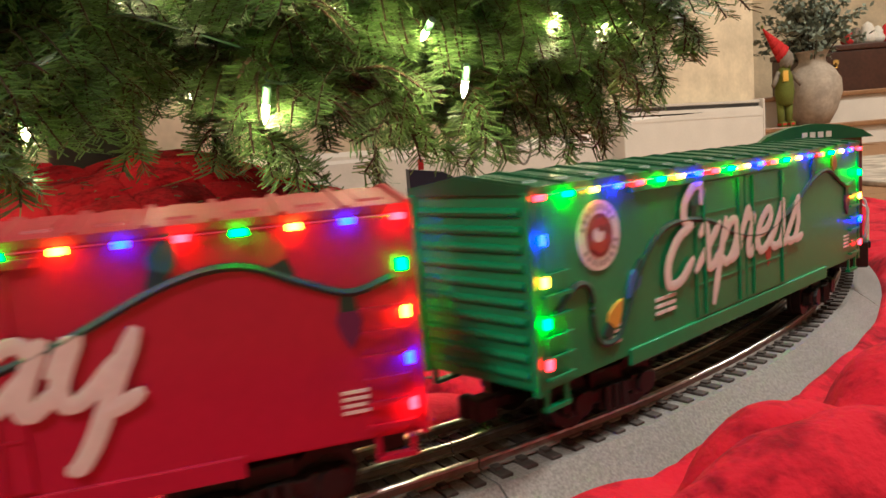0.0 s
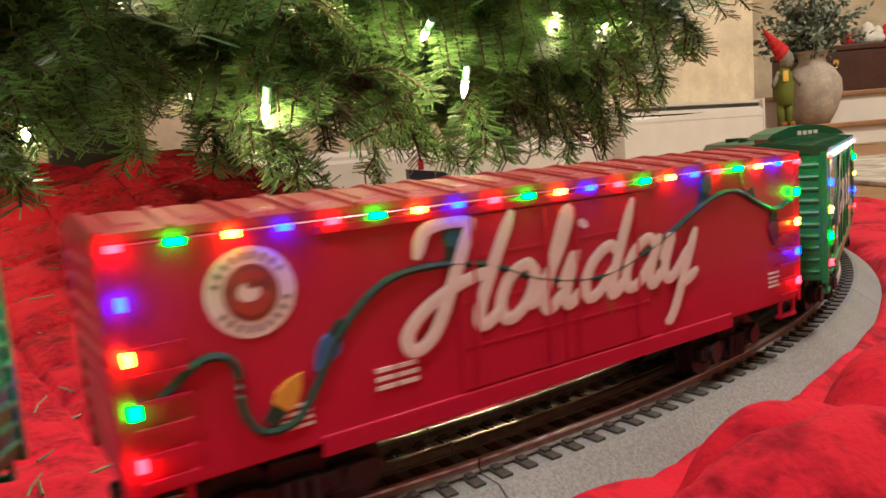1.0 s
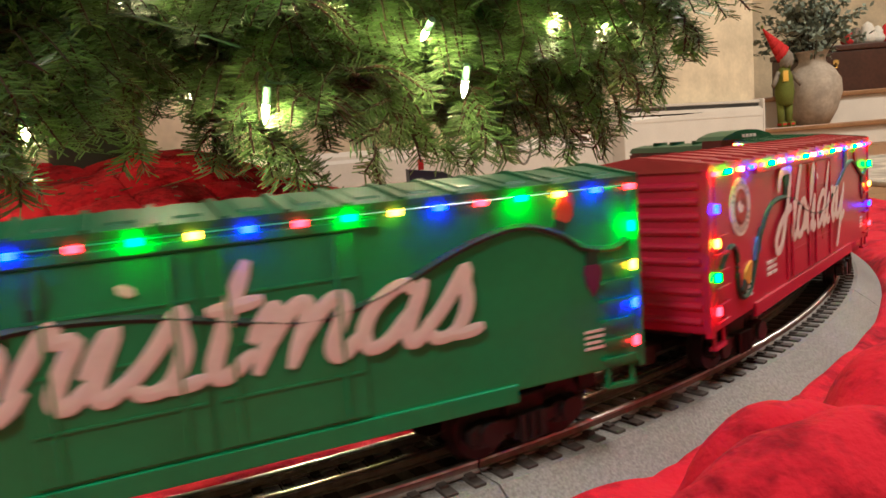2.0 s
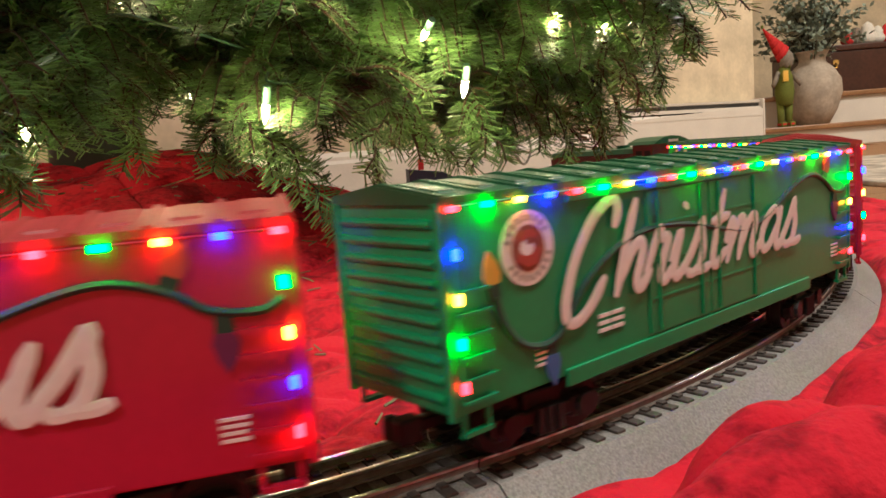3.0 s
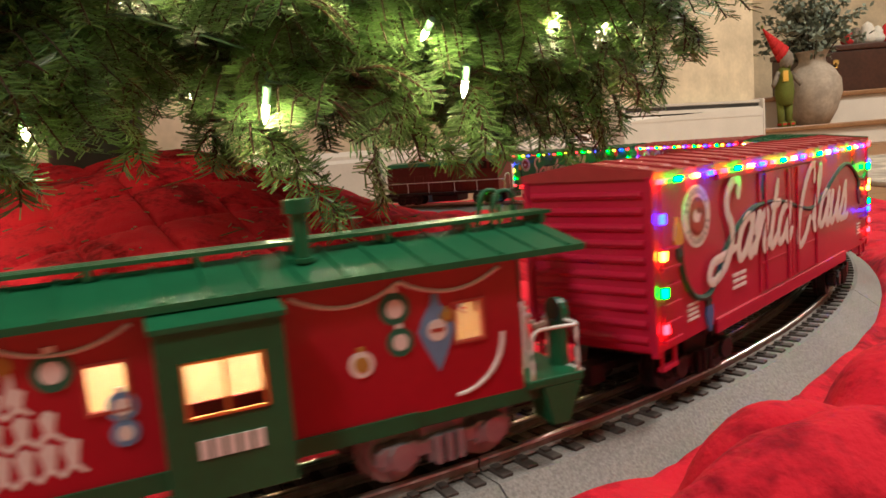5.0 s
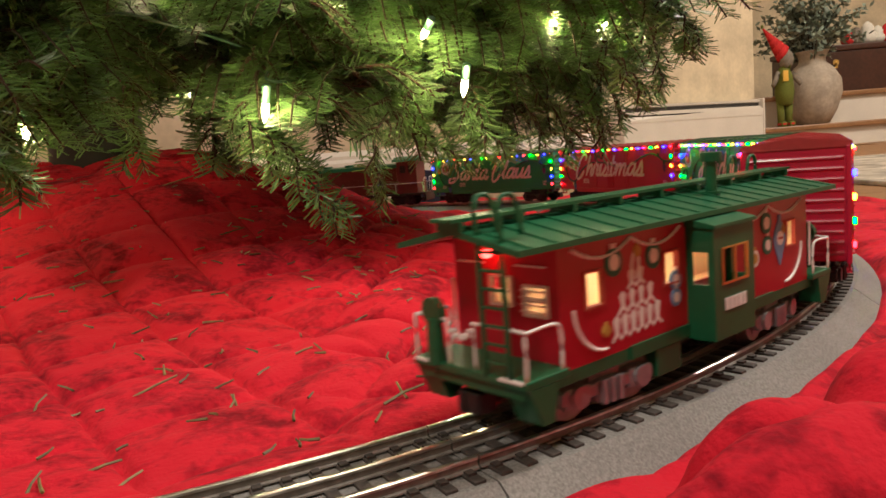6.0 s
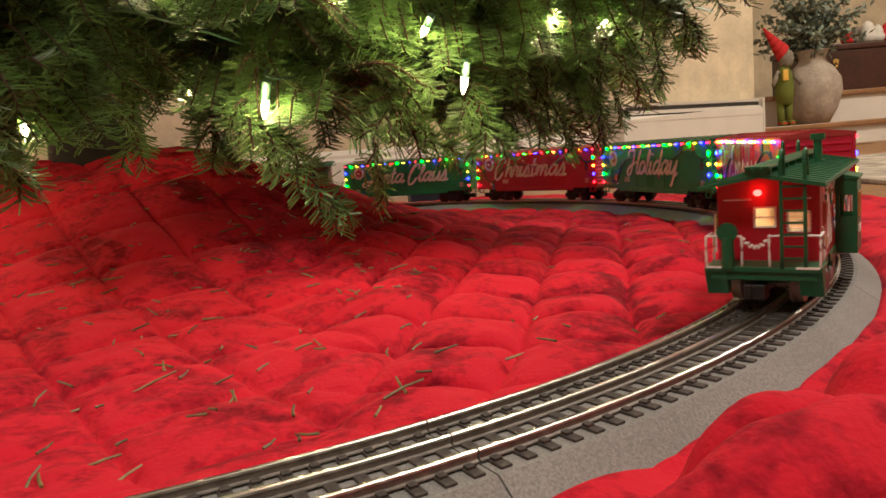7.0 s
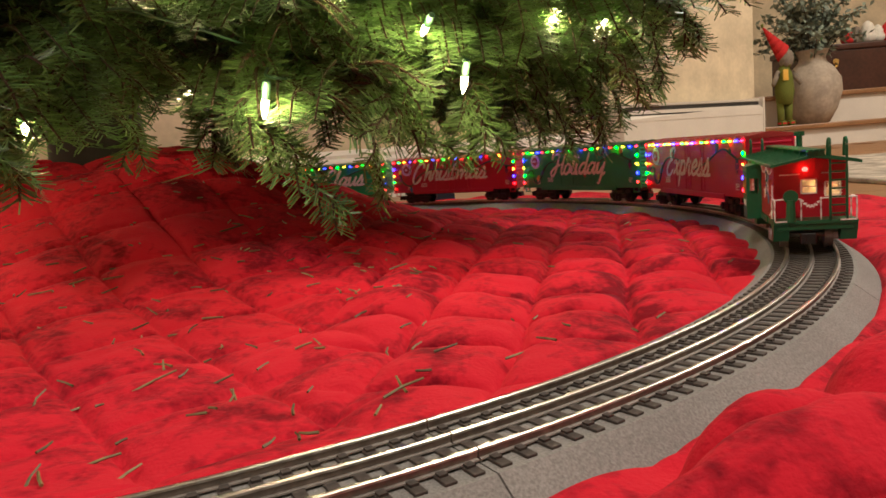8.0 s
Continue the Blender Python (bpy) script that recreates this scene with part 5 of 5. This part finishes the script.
def tree():
    t = empty("christmas_tree", pose(TX, TY, 0.0), "green fir Christmas tree with drooping lower boughs", "Christmas tree")
    bm = bmesh.new()
    tube(bm, [(0, 0, 0.10), (0.004, 0, 0.5), (0, 0.004, 1.0), (0, 0, 1.6)], 0.045, 14, 0.35)
    part("trunk", bm, M["bark"], t, "brown fir trunk", smooth=True)
    slen = (0.09, 0.12, 0.16, 0.20)
    sprigs = [bough_mesh(77 + k, l, True) for k, l in enumerate(slen)]
    kinds = [bough_mesh(20 + k, l) for k, l in enumerate((0.36, 0.42, 0.46, 0.50, 0.54, 0.40, 0.48))]
    lens = (0.36, 0.42, 0.46, 0.50, 0.54, 0.40, 0.48)
    mid = [bough_mesh(20 + k, l, False, 0.40) for k, l in enumerate(lens)]
    coarse = [bough_mesh(20 + k, l, False, 0.16) for k, l in enumerate(lens)]
    rng = random.Random(8)

    def bough(tip, k, droop, roll, thin=False, sets=None):
        """Set a bough so that its tip is at a place and its base points to the trunk."""
        tip = Vector(tip)
        a = math.atan2(tip.y - TY, tip.x - TX)
        m = pose(0, 0, 0, roll, 0, 0)
        m = pose(0, 0, 0, 0, droop, math.degrees(a)) @ m
        end = m @ Vector((slen[k], 0, -0.30 * slen[k]) if thin else (lens[k], 0, -0.055))
        m = Matrix.Translation(tip - end - Vector((TX, TY, 0))) @ m
        pair = sprigs[k] if thin else (sets or kinds)[k]
        b = new("bough", pair[0])
        b.parent, b.matrix_basis = t, m
        n = new("needles", pair[1])
        n.parent = b
        n["kind"] = "stuff"
        # limb back to the trunk
        base = m.translation
        if math.hypot(base.x, base.y) > 0.05:
            q = tube(bmesh.new(), curve_pts([(0, 0, base.z + 0.10 * math.hypot(base.x, base.y)), Vector((base.x * 0.5, base.y * 0.5, base.z + 0.03)), base], 4), 0.002 if thin else 0.008, 6, 0.5)
            part("limb", q, M["bark"], t)

    for i, (x, y, z) in enumerate(TIPS):
        bough((x, y, z + (0.05 if x > 0.2 else 0.055 if x < -0.27 and y < 0.53 else LIFT[i % 2])), i % len(kinds), rng.uniform(0, 7), rng.uniform(-7, 7))
    for i, (x, y, z) in enumerate(SPRIGS):
        bough((x, y, z), (1, 0, 2, 1, 3)[i % 5], rng.uniform(12, 55), rng.uniform(-45, 45), True)
    for i, p in enumerate(TIPS_BACK):
        bough(p, (i * 3) % len(kinds), rng.uniform(0, 9), rng.uniform(-12, 12))
    # fuller boughs above
    for i in range(60):
        a = -2.9 + 3.6 * rng.random() if i < 56 else rng.uniform(0.7, 3.4)
        rr = rng.uniform(0.36, 0.72)
        x, y = TX + rr * math.cos(a), TY + rr * math.sin(a)
        if y < 0.36:
            continue
        z = 0.345 + 0.32 * rng.random() * (1.2 - rr * 0.5) + (0.04 if rr < 0.5 else 0)
        bough((x, y, z), rng.randrange(len(kinds)), rng.uniform(-3, 8), rng.uniform(-16, 16), sets=mid)
    # the rest of the cone, narrowing to the top
    for i in range(84):
        h = 0.46 + 1.02 * (i / 84) ** 1.15
        # its unseen lower boughs reach wider, added to shade the skirt below
        rr = max(0.07, (0.66 + 0.26 * max(0, 1 - (h - 0.46) / 0.6)) * (1 - h / 1.72)) * rng.uniform(0.8, 1.1)
        a = i * 2.399
        k = 0 if h > 0.9 else rng.randrange(len(kinds))
        bough((TX + rr * math.cos(a), TY + rr * math.sin(a), h), k, rng.uniform(-22, 2) - (25 if h > 1.2 else 0), rng.uniform(-20, 20), sets=coarse)
    return t


# tips of the low boughs
LIFT = (0.112, 0.100)
TIPS = [(-0.303, 0.52, 0.134), (-0.315, 0.5, 0.154), (-0.279, 0.5, 0.123), (-0.316, 0.55, 0.139), (-0.299, 0.6, 0.137), (-0.29, 0.55, 0.17), (-0.264, 0.66, 0.163), (-0.144, 0.6, 0.158), (-0.11, 0.58, 0.139), (-0.078, 0.6, 0.076), (-0.101, 0.62, 0.116), (-0.049, 0.62, 0.095), (-0.037, 0.7, 0.13), (0.001, 0.68, 0.14), (0.033, 0.66, 0.118), (0.071, 0.68, 0.127), (0.111, 0.75, 0.133), (0.13, 0.7, 0.113), (0.162, 0.72, 0.121), (0.174, 0.68, 0.149), (0.2, 0.64, 0.164), (0.196, 0.66, 0.191), (0.24, 0.66, 0.207), (0.261, 0.68, 0.231), (-0.18, 0.55, 0.178), (-0.051, 0.55, 0.167), (-0.219, 0.5, 0.184)]
SPRIGS = [(-0.285, 0.5, 0.152), (-0.287, 0.48, 0.134), (-0.289, 0.55, 0.159), (-0.114, 0.6, 0.135), (0.174, 0.68, 0.144), (0.188, 0.66, 0.162), (0.239, 0.66, 0.202), (-0.078, 0.6, 0.076), (-0.049, 0.62, 0.094), (0.033, 0.66, 0.117), (0.016, 0.68, 0.125), (0.069, 0.66, 0.124), (0.13, 0.7, 0.113), (0.162, 0.72, 0.12), (-0.245, 0.6, 0.141), (-0.279, 0.5, 0.124), (-0.179, 0.64, 0.129), (0.199, 0.64, 0.163), (-0.011, 0.66, 0.138), (0.103, 0.7, 0.13)]
TIPS_BACK = [(-0.102, 0.820, 0.180), (-0.061, 0.800, 0.199), (-0.028, 0.840, 0.179), (0.017, 0.800, 0.178), (0.061, 0.840, 0.165), (0.101, 0.800, 0.163), (0.140, 0.780, 0.152), (0.160, 0.740, 0.176), (0.191, 0.760, 0.196), (0.215, 0.740, 0.216), (0.073, 0.780, 0.216), (0.128, 0.760, 0.212), (0.227, 0.720, 0.239), (0.002, 0.800, 0.227), (-0.043, 0.780, 0.248), (0.181, 0.780, 0.242)]
tree()

bm = bmesh.new()
lathe(bm, [(0.07, 0.0), (0.072, 0.01), (0.062, 0.12), (0.056, 0.23), (0.060, 0.24), (0.056, 0.245), (0.05, 0.24), (0.048, 0.2)], 28)
tagged(obj("tree_stand", bm, M["black"], smooth=True, m=pose(TX - 0.02, TY, 0.0)), "black plastic tree stand under the fir", "tree stand")

# warm lamps on the tree
def tree_lights():
    s = empty("tree_lights", pose(0, 0, 0), "string of warm white lamps on green wire", "string lights")
    proto = None
    for i, (x, y, z, rx, ry) in enumerate(BULBS):
        m = pose(x, y, z, rx, ry, 0)
        if proto is None:
            bm = lathe(bmesh.new(), [(0.0022, 0), (0.0028, 0.002), (0.0028, 0.009), (0.0018, 0.014), (0.0004, 0.0175)], 10)
            proto = part("bulb", bm, M["warm"], s, "glowing warm white bulb", smooth=True, m=m)
            bm = lathe(bmesh.new(), [(0.0026, -0.013), (0.0034, -0.012), (0.0034, 0.001), (0.0026, 0.002)], 10)
            sock = part("socket", bm, M["socket"], proto, "green socket")
        else:
            b = again(proto, s, m)
            again(sock, b, Matrix.Identity(4))
        point("tree_bulb_light", (x, y - 0.012, z), 0.21, (1.0, 0.76, 0.42), 0.004)
    bm = bmesh.new()
    tube(bm, curve_pts(WIRE, 8), 0.0013, 6)
    part("wire", bm, M["socket"], s, "green lamp wire", smooth=True)


# the last six bulbs are unseen, added to light the tree and the skirt
BULBS = [(-0.124, 0.56, 0.173, 200, 15), (-0.301, 0.55, 0.17, 160, -8), (0.03, 0.62, 0.184, 210, 10), (0.002, 0.62, 0.227, 240, 40), (0.118, 0.7, 0.235, 100, 0), (0.165, 0.7, 0.228, 90, 60), (-0.064, 0.6, 0.273, 0, 0), (-0.219, 0.6, 0.281, 0, 0), (0.212, 0.7, 0.277, 0, 0), (-0.428, 0.66, 0.184, 180, 0), (-0.576, 0.85, 0.245, 180, 10), (-0.257, 0.8, 0.215, 190, 0)]
WIRE = [(-0.345, 0.55, 0.178), (-0.314, 0.55, 0.200), (-0.288, 0.55, 0.214), (-0.257, 0.55, 0.234), (-0.225, 0.55, 0.243), (-0.195, 0.56, 0.236), (-0.170, 0.60, 0.230), (-0.135, 0.64, 0.215), (-0.124, 0.58, 0.190), (-0.09, 0.68, 0.200), (-0.02, 0.72, 0.215), (0.028, 0.66, 0.200)]
tree_lights()


# ---- what moves ----
DRIFT = (0, 4.6, 6.0, 6.5, 7.0, 8.0), (-0.38, -0.38, -0.55, -0.30, 0.0, 0.1)   # degrees off the even pace


def motions():
    times = [i * 0.25 for i in range(33)]
    for thing, deg, inset in MOVING:
        walk(thing, [(t, train_pose(deg + OMEGA * t + float(np.interp(t, *DRIFT)), inset)) for t in times])
    spin = [i / 15 for i in range(121)]
    for w, ax, r in WHEELS:
        turn = math.degrees(math.radians(OMEGA) * R / r)
        walk(w, [(t, pose(ax, 0, r, 0, turn * t, 0)) for t in spin])


motions()
